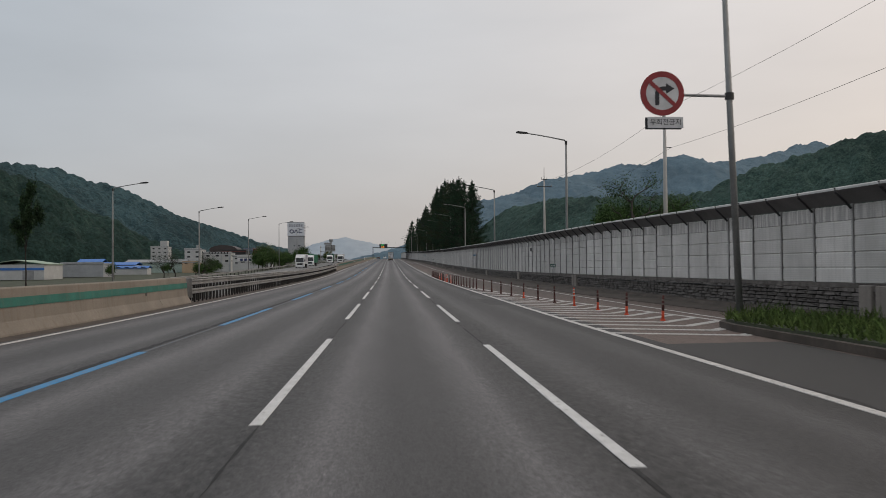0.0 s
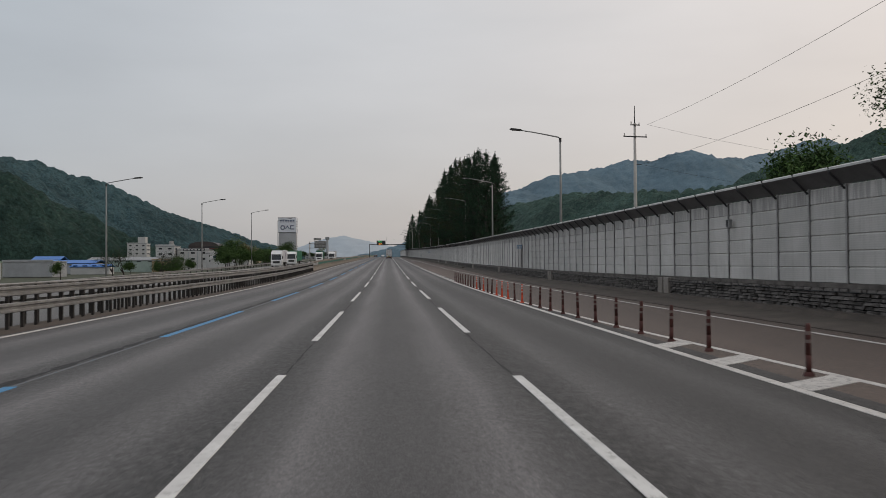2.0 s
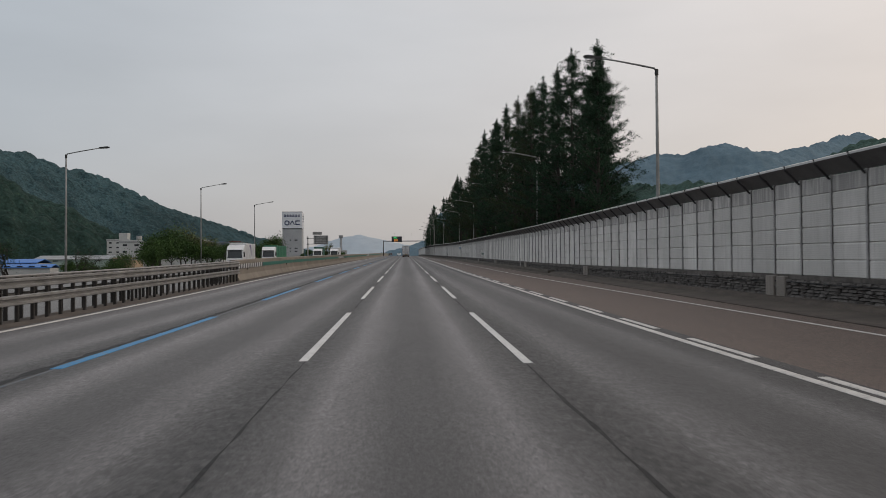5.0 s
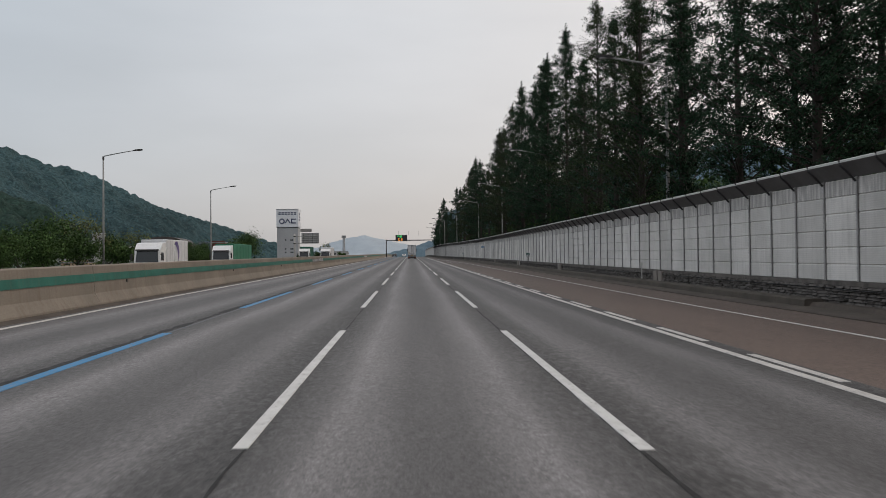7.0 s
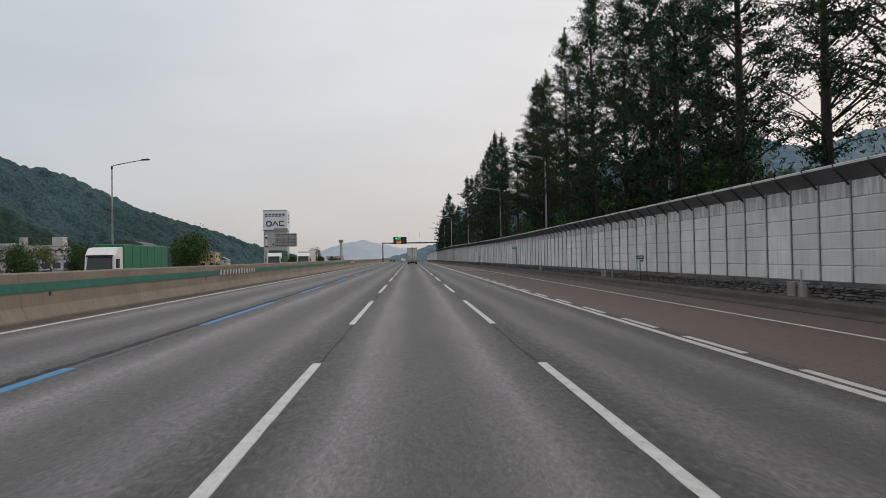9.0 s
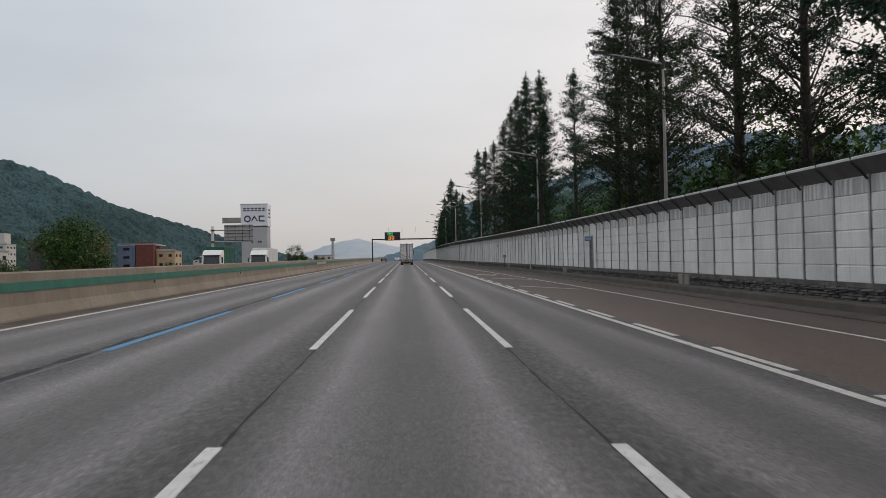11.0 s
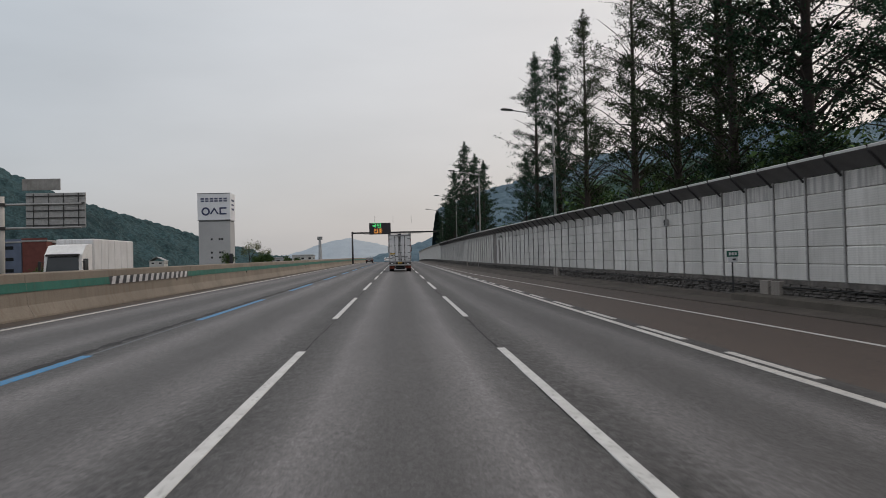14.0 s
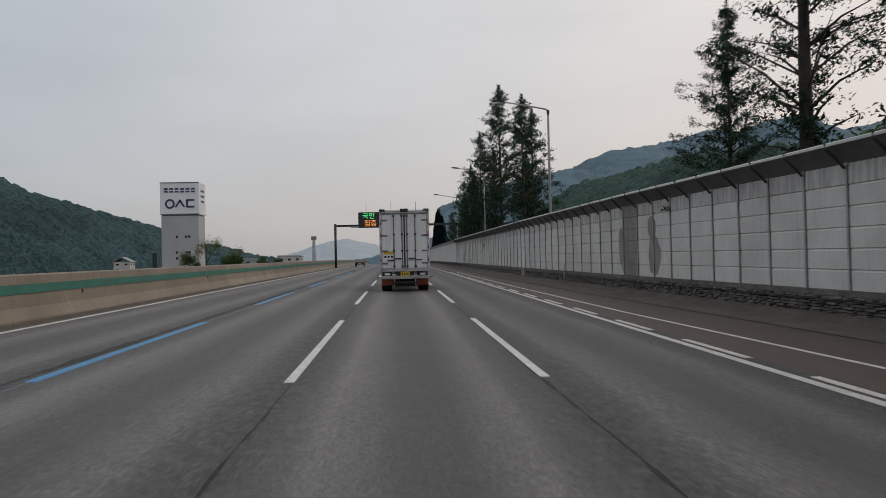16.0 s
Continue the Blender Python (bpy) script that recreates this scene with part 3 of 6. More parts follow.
part("plinth", Geo().sweep(lambda y: [(wall_x(y) - 0.06, -0.6), (wall_x(y) - 0.06, table(WALL_BASE, y) - 0.13), (wall_x(y) + 0.5, table(WALL_BASE, y) - 0.13), (wall_x(y) + 0.5, -0.9)], WY), MORTAR, wall, "dark mortar plinth behind the stones")
part("coping", Geo().sweep(lambda y: [(wall_x(y) - 0.13, table(WALL_BASE, y) - 0.1), (wall_x(y) - 0.13, table(WALL_BASE, y) + 0.02), (wall_x(y) + 0.4, table(WALL_BASE, y) + 0.02), (wall_x(y) + 0.4, table(WALL_BASE, y) - 0.1)], WY, close=True), COPING, wall, "stained weathered concrete coping")

DOORS = [126.4, 309.9]


def panel_column(y0, y1, wet):
    """One bay of the barrier: six courses with recessed joints."""
    g, top = Geo(), Geo()
    b0, b1 = table(WALL_BASE, y0) + 0.02, table(WALL_BASE, y1) + 0.02
    t0, t1 = table(WALL_TOP, y0), table(WALL_TOP, y1)
    xa, xb = wall_x(y0), wall_x(y1)
    n = 6 if t0 - b0 > 2.45 else 5
    for i in range(n):
        lo, hi = i / n, (i + 1) / n
        gap = 0.02 / (t0 - b0)
        q = []
        for u, inset in ((lo, 0.03), (lo + gap, 0.0), (hi - gap * 2.2, 0.0), (hi, 0.03)):
            q.append((at(xa + inset, y0 + 0.05, b0 + (t0 - b0) * u), at(xb + inset, y1 - 0.05, b1 + (t1 - b1) * u)))
        (top if i == n - 1 else g).add([p for pair in q for p in pair], [(0, 1, 3, 2), (2, 3, 5, 4), (4, 5, 7, 6)])
    g.add([at(xa + 0.14, y0, b0), at(xb + 0.14, y1, b1), at(xb + 0.14, y1, t1), at(xa + 0.14, y0, t0)], [(0, 1, 2, 3)])
    g.add([at(xa + 0.03, y0, t0), at(xb + 0.03, y1, t1), at(xb + 0.14, y1, t1), at(xa + 0.14, y0, t0)], [(0, 1, 2, 3)])
    part("wall_panel", g, PANEL_WET if wet else PANEL, wall, "soot-stained panel bay" if wet else "")
    part("top_panel", top, PANEL_WET if wet else PANEL_TOP, wall, "top course striped by dirty runs")


def canopy_bay(y0, y1):
    """The slanted sheet along the top, leaning towards the road, with a pale rim."""
    g, rim = Geo(), Geo()
    t0, t1, xa, xb = table(WALL_TOP, y0), table(WALL_TOP, y1), wall_x(y0), wall_x(y1)
    lean, rise = 0.42, 0.40
    a = [at(xa + 0.02, y0, t0 + 0.01), at(xb + 0.02, y1, t1 + 0.01), at(xb - lean, y1, t1 + rise), at(xa - lean, y0, t0 + rise)]
    up = Vector((0.03, 0, 0.035))
    g.add(a + [p + up for p in a], [(0, 1, 2, 3), (7, 6, 5, 4), (0, 4, 5, 1), (2, 6, 7, 3)])
    part("canopy_sheet", g, CANOPY, wall)
    c, d = a[3] + Vector((0, 0, 0.01)), a[2] + Vector((0, 0, 0.01))
    s, u = Vector((-0.02, 0, -0.015)), Vector((0.0, 0, 0.06))
    rim.add([c + s, d + s, d + s + u, c + s + u, c + u - s, d + u - s, c - s, d - s], [(0, 1, 2, 3), (3, 2, 5, 4), (6, 7, 1, 0)])
    part("canopy_rim", rim, CANOPY_RIM, wall)


def wall_post(y):
    g = Geo()
    x, b, t = wall_x(y), table(WALL_BASE, y), table(WALL_TOP, y)
    for dx, w in ((-0.035, 0.09), (0.1, 0.09)):
        g.box(at(x + dx, y, (b + t) / 2 + 0.02), (0.015, w, t - b), b=0.003)
    g.box(at(x + 0.03, y, (b + t) / 2 + 0.02), (0.12, 0.02, t - b))
    part("wall_post", g, POST_STEEL, wall)
    part("canopy_bracket", Geo().tube([at(x - 0.06, y, t - 0.12), at(x - 0.27, y, t + 0.11), at(x - 0.5, y, t + 0.33), at(x - 0.53, y, t + 0.46)], [0.035, 0.035, 0.035, 0.03], 6), DARK, wall, "dark canopy bracket")


def post_places():
    """Posts about 2.0 m apart, their spacing varied to fit the camera's view."""
    ys = [table([(0, -62.5), (39, 24.0), (47, 41.9), (55, 58.7), (62, 73.5), (71, 91.7), (77, 103.4), (88, 124.7), (118, 184.13)], k) for k in range(118)]
    knots = [(0, 184.13), (17, 218.3), (23, 230.2), (51, 286.74), (58, 300.6), (75, 333.64), (82, 348.2), (88, 360.6), (99, 383.2), (105, 395.1), (110, 405.3), (112, 409.3), (162, 512.5)]
    return ys + [table(knots, k) for k in range(163)]


POSTS = post_places()
for y, y1 in zip(POSTS, POSTS[1:]):
    if not any(y <= d <= y1 for d in DOORS):
        panel_column(y, y1, y < 411.4 < y1)
    canopy_bay(y, y1)
    wall_post(y)
far_wall = Geo().sweep(lambda y: [(wall_x(y), table(WALL_BASE, y)), (wall_x(y), table(WALL_TOP, y)), (wall_x(y) - 0.42, table(WALL_TOP, y) + 0.4), (wall_x(y) + 0.1, table(WALL_TOP, y) + 0.1), (wall_x(y) + 0.14, 0.0)], steps(POSTS[-1], 700, 4))
part("far_wall_run", far_wall, PANEL, wall)

# soot blotches beside the stained bay
for seed, (yc, hw, z0, z1) in enumerate(((409.3, 0.8, 0.9, 2.4), (409.5, 0.55, 2.3, 3.2), (413.4, 0.9, 0.9, 3.0))):
    g = Geo()
    ring = []
    for k in range(22):
        a = 2 * math.pi * k / 22
        r = 1 + 0.25 * noise.noise(Vector((math.cos(a) * 1.5, math.sin(a) * 1.5, seed * 3.3)))
        yy, zz = yc + hw * r * math.cos(a), (z0 + z1) / 2 + (z1 - z0) / 2 * r * math.sin(a)
        ring.append(at(wall_x(yy) - 0.004, yy, max(zz, table(WALL_BASE, yy) + 0.03)))
    g.add(ring, [tuple(range(22))])
    part("soot_stain", g, PANEL_WET, wall, "dark soot blotch")

# a thin dark cable clipped along the plinth under the coping
cable = part("plinth_cable", Geo().sweep(lambda y: [(wall_x(y) - 0.2 + 0.018 * math.cos(a), table(WALL_BASE, y) - 0.2 + 0.03 * math.sin(y * 0.9) * math.sin(y * 0.23) + 0.018 * math.sin(a)) for a in (0, 1.57, 3.14, 4.71)], steps(30, 460, 2), close=True), BLACK)
tagged(cable, "thin black cable clipped along the stone plinth", "cable")

# plinth stones: low rough courses
STONE_SHAPES = []
srnd = random.Random(5)
for k in range(8):
    bm = bmesh.new()
    bmesh.ops.create_cube(bm, size=1.0)
    for v in bm.verts:
        front = v.co.x < 0
        v.co.x += srnd.uniform(-0.2, 0.2) if front else 0
        v.co.y *= srnd.uniform(0.88, 1.0)
        v.co.z *= srnd.uniform(0.8, 1.0)
    bmesh.ops.bevel(bm, geom=[e for e in bm.edges if sum(v.co.x for v in e.verts) < 0], offset=0.08, segments=1, affect="EDGES")
    me = bpy.data.meshes.new("stone")
    bm.to_mesh(me)
    bm.free()
    me.materials.append(STONE)
    STONE_SHAPES.append(me)
rest = Geo()
loose = 0
y = -30.0
for r in range(6):
    yy = -30.0 + r * 0.17
    while yy < 500:
        ln = srnd.uniform(0.22, 0.7)
        b = table(WALL_BASE, yy) - 0.1
        hgt = (b - 0.2) / 6
        size = (srnd.uniform(0.16, 0.24), ln * 0.95, hgt * 0.9)
        c = at(wall_x(yy) - 0.085, yy + ln / 2, 0.2 + hgt * (r + 0.5))
        me = STONE_SHAPES[srnd.randrange(8)]
        if 60 <= yy < 98 and loose < 300:
            ob = new("stone", me)
            ob.parent = wall
            ob.location, ob.scale = c, size
            loose += 1
        else:
            rest.add([(c.x + v.co.x * size[0], c.y + v.co.y * size[1], c.z + v.co.z * size[2]) for v in me.vertices], [tuple(p.vertices) for p in me.polygons])
        yy += ln
ob = part("plinth_stones", rest, STONE_JOINED, wall, "rows of rough grey split stones")
ob["kind"] = "stuff"


def pilaster(y):
    g = Geo()
    for dy in (-0.42, 0.42):
        g.box(at(wall_x(y) - 0.12, y + dy, (table(WALL_BASE, y) + 0.08) / 2), (0.3, 0.62, table(WALL_BASE, y) - 0.12), b=0.02)
    part("pilaster", g, CONCRETE, wall, "pair of concrete pilasters in the plinth")


for y in (-8, 22.6, 59.3, 84.5, 111.6, 142, 173, 203.9, 233.4, 262, 290, 318.2, 350.2, 382.1, 440):
    pilaster(y)


def wall_door(y, k):
    d = thing(f"door_{k}", "dark recessed steel escape door in the noise barrier", "door", kind="structure")
    y0 = max(v for v in POSTS if v <= y)
    y1 = min(v for v in POSTS if v > y)
    x, b, t = wall_x(y), table(WALL_BASE, y), table(WALL_TOP, y)
    fill = Geo()
    for a, c, lo, hi in ((y0 + 0.05, y - 0.5, b, t), (y + 0.5, y1 - 0.05, b, t), (y - 0.5, y + 0.5, b + 2.12, t)):
        if c > a:
            fill.box(at(x + 0.06, (a + c) / 2, (lo + hi) / 2), (0.12, c - a, hi - lo), b=0.004)
    part("door_surround", fill, PANEL, d)
    part("door_leaf", Geo().box(at(x + 0.2, y, b + 1.04), (0.05, 0.94, 2.08), b=0.006), DARK, d, "dark steel leaf")
    f = Geo()
    for dy in (-0.5, 0.5):
        f.box(at(x + 0.04, y + dy, b + 1.06), (0.2, 0.06, 2.12), b=0.005)
    f.box(at(x + 0.04, y, b + 2.13), (0.2, 1.06, 0.06), b=0.005)
    part("door_frame", f, POST_STEEL, d)
    part("door_handle", Geo().tube([at(x + 0.14, y - 0.36, b + 1.0), at(x + 0.14, y - 0.22, b + 1.0)], 0.015, 6), GALV, d)
    s = thing("wall_sign", "small blue and white sign plate beside the barrier door", "sign")
    part("plate", Geo().box(at(x - 0.34, y - 0.62, b + 1.95), (0.5, 0.03, 0.3), b=0.01), plain("pale_blue_plate", (0.16, 0.28, 0.42), 0.5), s)
    part("bracket", Geo().box(at(x - 0.2, y - 0.59, b + 1.95), (0.45, 0.03, 0.04)), POST_STEEL, s)
    for i in range(3):
        part("writing_bar", Geo().box(at(x - 0.48 + 0.14 * i, y - 0.638, b + 1.95), (0.09, 0.006, 0.12)), SIGN_WHITE, s)


for k, y in enumerate(DOORS):
    wall_door(y, k + 1)


def wall_box(y, z):
    x = wall_x(y)
    b = thing("wall_box", "grey steel cabinet fixed to the noise barrier", "utility box")
    part("case", Geo().box(at(x - 0.16, y, z), (0.16, 0.2, 0.3), b=0.02), GALV, b)
    part("lid", Geo().box(at(x - 0.25, y, z + 0.01), (0.02, 0.16, 0.24), b=0.006), DARK, b)


wall_box(77.1, 2.95)
wall_box(360.1, 2.9)


SIGN_GREEN = plain("sign_green", (0.012, 0.10, 0.07), 0.45)


def post_sign(y):
    x = wall_x(y) - 0.35
    s = thing("distance_sign", "small green and white distance plates on a thin dark post", "sign")
    part("post", Geo().tube([at(x, y, 0.3), at(x, y, 1.45)], 0.028, 8), DARK, s)
    upper = part("upper_plate", Geo().box(at(x, y - 0.04, 1.58), (0.4, 0.03, 0.2), b=0.01), SIGN_GREEN, s, "green plate")
    lower = part("lower_plate", Geo().box(at(x + 0.01, y - 0.04, 1.39), (0.34, 0.03, 0.17), b=0.01), SIGN_WHITE, s, "white plate")
    for i in range(3):
        part("writing_bar", Geo().box(at(x - 0.1 + 0.1 * i, y - 0.06, 1.58), (0.07, 0.006, 0.1)), SIGN_WHITE, upper)
    part("writing_bar", Geo().box(at(x + 0.05, y - 0.06, 1.39), (0.12, 0.006, 0.06)), SIGN_DARK, lower)


post_sign(66.2)
post_sign(252.5)
post_sign(352.8)


def marker_post(y):
    s = thing("marker_post", "thin pale marker post on the kerb", "post")
    x = wall_x(y) - 0.5
    part("stake", Geo().tube([at(x, y, 0.35), at(x, y, 1.2)], 0.03, 8), CONC_POLE, s)


for y in (206, 232.5, 258.5, 333.5, 424):
    marker_post(y)

# ---- median: concrete barrier, then a double steel rail, then concrete again ----
MEDIAN_X = -10.75
median = thing("median_barrier", "tan concrete median barrier with a faded green band", "barrier", kind="structure")


def barrier_run(y0, y1):
    prof = lambda y: [(MEDIAN_X + 0.42, -0.1), (MEDIAN_X + 0.40, 0.10), (MEDIAN_X + 0.22, 0.42), (MEDIAN_X + 0.14, 1.30), (MEDIAN_X + 0.10, 1.34), (MEDIAN_X - 0.10, 1.34), (MEDIAN_X - 0.14, 1.30), (MEDIAN_X - 0.22, 0.42), (MEDIAN_X - 0.40, 0.05), (MEDIAN_X - 0.42, -0.7)]
    part("barrier_section", Geo().sweep(prof, steps(y0, y1, 5), close=True), CONCRETE_TAN, median)
    band = lambda y: [(MEDIAN_X + 0.205, 0.80), (MEDIAN_X + 0.176, 1.06)]
    part("green_band", Geo().sweep(band, steps(y0, y1, 5)), GREEN_BAND, median, "faded green painted band")


BANDS = [(-100, 45.5), (169.0, 690)]
for a, b in BANDS:
    y = a
    while y < b - 1:
        e = min(y + 20, b)
        barrier_run(y + 0.012, e - 0.012)
        y = e
part("dirt_strip", Geo().sweep(lambda y: [(-10.36, 0.05), (-10.15, 0.02), (-9.95, 0.004)], steps(-100, 690, 5)), KERB_DIRT, median, "drift of brown grit along the barrier foot")


def zebra(y0, y1):
    """Black board with slanting white bars on the barrier."""
    part("warning_board", Geo().sweep(lambda y: [(MEDIAN_X + 0.215, 0.79), (MEDIAN_X + 0.182, 1.08)], steps(y0, y1, 4)), SIGN_DARK, median, "black board with slanted white bars")
    y = y0 + 0.15
    while y < y1 - 0.6:
        g = Geo()
        g.add([at(MEDIAN_X + 0.221, y, 0.79), at(MEDIAN_X + 0.221, y + 0.42, 0.79), at(MEDIAN_X + 0.188, y + 0.72, 1.08), at(MEDIAN_X + 0.188, y + 0.3, 1.08)], [(0, 1, 2, 3)])
        part("white_bar", g, SIGN_WHITE, median)
        y += 0.85


for a, b in ((169.5, 179.3), (253.2, 265.0), (356.2, 368.2)):
    zebra(a, b)


def reflector(y):
    g = Geo().box(at(MEDIAN_X + 0.2, y, 0.72), (0.05, 0.1, 0.12), b=0.01)
    part("reflector", g, DARK, median)


for k in range(36):
    yy = -20 + 19.3 * k
    if not 45 < yy < 169:
        reflector(yy)

rail = thing("guard_rail", "double-height dirty steel median guard rail on close posts", "guard rail", kind="structure")


def w_beam(x, h, side):
    o = [(0.0, -0.14), (0.075, -0.115), (0.075, -0.055), (0.0, -0.02), (0.0, 0.02), (0.075, 0.055), (0.075, 0.115), (0.0, 0.14)]
    front = [(x + side * a, h + c) for a, c in o]
    back = [(x + side * (a - 0.012), h + c) for a, c in reversed(o)]
    return lambda y: front + back


RY = steps(45.7, 169.2, 4)
for x, side in ((MEDIAN_X + 0.32, 1), (MEDIAN_X - 0.55, -1)):
    for h in (0.62, 1.08):
        part("beam", Geo().sweep(w_beam(x, h, side), RY, close=True), GALV_DULL, rail)
    me = Geo().box((0, 0, 0.6), (0.095, 0.1, 1.3), b=0.006).mesh("rail_post", RAIL_POST)
    for k in range(124):
        ob = new("rail_post", me)
        ob.parent = rail
        ob.location = at(x - side * 0.06, 45.9 + k, 0)
part("top_tube", Geo().sweep(lambda y: [(MEDIAN_X + 0.3 + 0.05 * math.cos(a), 1.27 + 0.04 * math.sin(a)) for a in (0, 1.05, 2.1, 3.14, 4.2, 5.25)], RY, close=True), GALV_DULL, rail)
part("end_plate", Geo().box(at(MEDIAN_X - 0.1, 45.75, 0.8), (1.0, 0.06, 1.0), b=0.02), GALV_DULL, rail)

far_rail = thing("roadside_rail", "low steel guard rail beyond the oncoming lanes", "guard rail", kind="structure")
left = lambda x, y, h: Vector((x + road_x(y), y, road_z(y) + OPP + h))
part("beam", Geo().sweep(w_beam(-28.6, 0.6, 1), steps(-60, 640, 6), close=True, place=left), GALV_DULL, far_rail)
me = Geo().box((0, 0, 0.3), (0.12, 0.1, 0.9)).mesh("rail_post", RAIL_POST)
for k in range(160):
    ob = new("rail_post", me)
    ob.parent = far_rail
    ob.location = left(-28.72, -40 + 4 * k, 0)

# ---- hills: bare slopes under a crown of separate tree clumps ----


def hill_height(x, y, ridge, spread):
    """Heights above the plain: the ridge line's height, falling off to both sides."""
    best = np.zeros_like(x)
    for (ax, ay, ah), (bx, by, bh) in zip(ridge, ridge[1:]):
        dx, dy = bx - ax, by - ay
        u = np.clip(((x - ax) * dx + (y - ay) * dy) / (dx * dx + dy * dy), 0, 1)
        d = np.hypot(x - ax - dx * u, y - ay - dy * u)
        best = np.maximum(best, (ah + (bh - ah) * u) * np.maximum(0.0, 1 - (d / spread) ** 1.35))
    n = np.sin(x * 0.021 + np.sin(y * 0.013) * 2) * 0.5 + np.sin(y * 0.031 + x * 0.017) * 0.35 + np.sin(x * 0.067 - y * 0.043) * 0.2
    return np.maximum(0.0, best * (1 + 0.02 * n))


def scatter(i, j, k):
    """An even random number for each cell of a grid."""
    n = (i.astype(np.int64) * 73856093) ^ (j.astype(np.int64) * 19349663) ^ (k * 83492791)
    n = (n ^ (n >> 13)) * 1274126177 & 0x7FFFFFFF
    n = (n ^ (n >> 16)) * 668265263 & 0x7FFFFFFF
    return (n % 10007) / 10007.0


def canopy(x, y, s, seed):
    """The rounded tops of close-set crowns about s metres apart."""
    i, j = np.floor(x / s), np.floor(y / s)
    out = np.full_like(x, -0.35 * s)
    for di in (-1, 0, 1):
        for dj in (-1, 0, 1):
            ci, cj = i + di, j + dj
            h = [scatter(ci, cj, seed * 7 + k) for k in range(4)]
            r = s * (0.65 + 0.35 * h[3])
            d2 = ((x - (ci + h[0]) * s) ** 2 + (y - (cj + h[1]) * s) ** 2) / (r * r)
            out = np.maximum(out, s * (0.5 * h[2] + 0.55 * (1 - d2)))
    return out


def hill(name, label, ridge, spread, mat, box, cell, seed, crown=7.0):
    """A slope under one sheet of close-set crowns."""
    x0, x1, y0, y1 = box
    nx, ny = int((x1 - x0) / cell) + 1, int((y1 - y0) / cell) + 1
    gx, gy = np.meshgrid(x0 + np.arange(nx) * cell, y0 + np.arange(ny) * cell)

    def top_z(x, y):
        h = hill_height(x, y, ridge, spread)
        c = canopy(x, y, crown, seed) + 0.8 * canopy(x + 31, y, crown * 0.42, seed + 5)
        z = np.array([ground_z(0, v) for v in y.ravel()]).reshape(y.shape)
        return h, z - 0.75 * crown + h + np.minimum(1, h / 6) * c

    gh, gz = top_z(gx, gy)
    low = (gh < 0.3)
    idx = np.arange(nx * ny).reshape(ny, nx)
    quad = np.stack([idx[:-1, :-1], idx[:-1, 1:], idx[1:, 1:], idx[1:, :-1]], -1).reshape(-1, 4)
    quad = quad[~low.ravel()[quad].all(axis=1)]
    keep, inv = np.unique(quad, return_inverse=True)
    pts = np.stack([gx.ravel(), gy.ravel(), gz.ravel()], 1)[keep]
    me = bpy.data.meshes.new("canopy")
    me.from_pydata(pts.tolist(), [], inv.reshape(-1, 4).tolist())
    me.materials.append(mat)
    me.polygons.foreach_set("use_smooth", [True] * len(me.polygons))
    top = thing(name, label, "hill", kind="structure")
    part("canopy", me, None, top)


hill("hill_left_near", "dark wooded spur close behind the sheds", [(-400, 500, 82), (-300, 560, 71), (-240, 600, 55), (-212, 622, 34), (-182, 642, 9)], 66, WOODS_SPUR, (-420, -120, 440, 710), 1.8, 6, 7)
hill("hill_left", "steep wooded hill with blue-green haze painted into its colour", [(-430, 600, 84), (-365, 740, 88), (-346, 802, 89), (-336, 848, 90), (-321, 871, 91), (-315, 894, 86), (-289, 899, 81), (-273, 903, 71), (-262, 930, 59), (-250, 980, 53), (-240, 1020, 50), (-227, 1050, 45), (-204, 1060, 33), (-188, 1066, 23), (-172, 1072, 11)], 125, WOODS_LEFT_HAZE, (-450, -80, 520, 1190), 1.9, 1, 7)
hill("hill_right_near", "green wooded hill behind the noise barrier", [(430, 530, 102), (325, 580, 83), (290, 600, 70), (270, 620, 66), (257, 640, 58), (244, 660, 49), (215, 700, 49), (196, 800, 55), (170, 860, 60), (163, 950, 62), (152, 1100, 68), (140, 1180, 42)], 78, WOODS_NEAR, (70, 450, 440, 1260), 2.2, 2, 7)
hill("hill_right", "long wooded ridge with blue haze painted into its colour", [(80, 1225, 45), (124, 1248, 74), (153, 1280, 92), (184, 1311, 100), (217, 1342, 100), (268, 1374, 133), (317, 1430, 146), (371, 1433, 156), (417, 1430, 156), (458, 1424, 170), (486, 1418, 172), (514, 1425, 162), (629, 1596, 182), (787, 1780, 219), (928, 1963, 262), (1070, 2147, 305)], 240, WOODS_RIGHT_HAZE, (40, 1150, 1000, 2300), 5, 3, 9)
hill("hill_far", "pale distant hill closing the valley", [(-760, 3700, 30), (-450, 3600, 52), (-300, 3500, 74), (-180, 3450, 112), (-90, 3500, 88), (60, 3600, 48)], 330, WOODS_FAR_HAZE, (-1150, 460, 3050, 4050), 16, 4, 14)
hill("hill_far_low", "low pale wooded spur at the end of the valley", [(10, 1500, 22), (60, 1620, 44), (130, 1750, 60)], 100, WOODS_RIGHT_HAZE, (-120, 250, 1380, 1880), 4, 5, 8)

# ---- street lamps ----


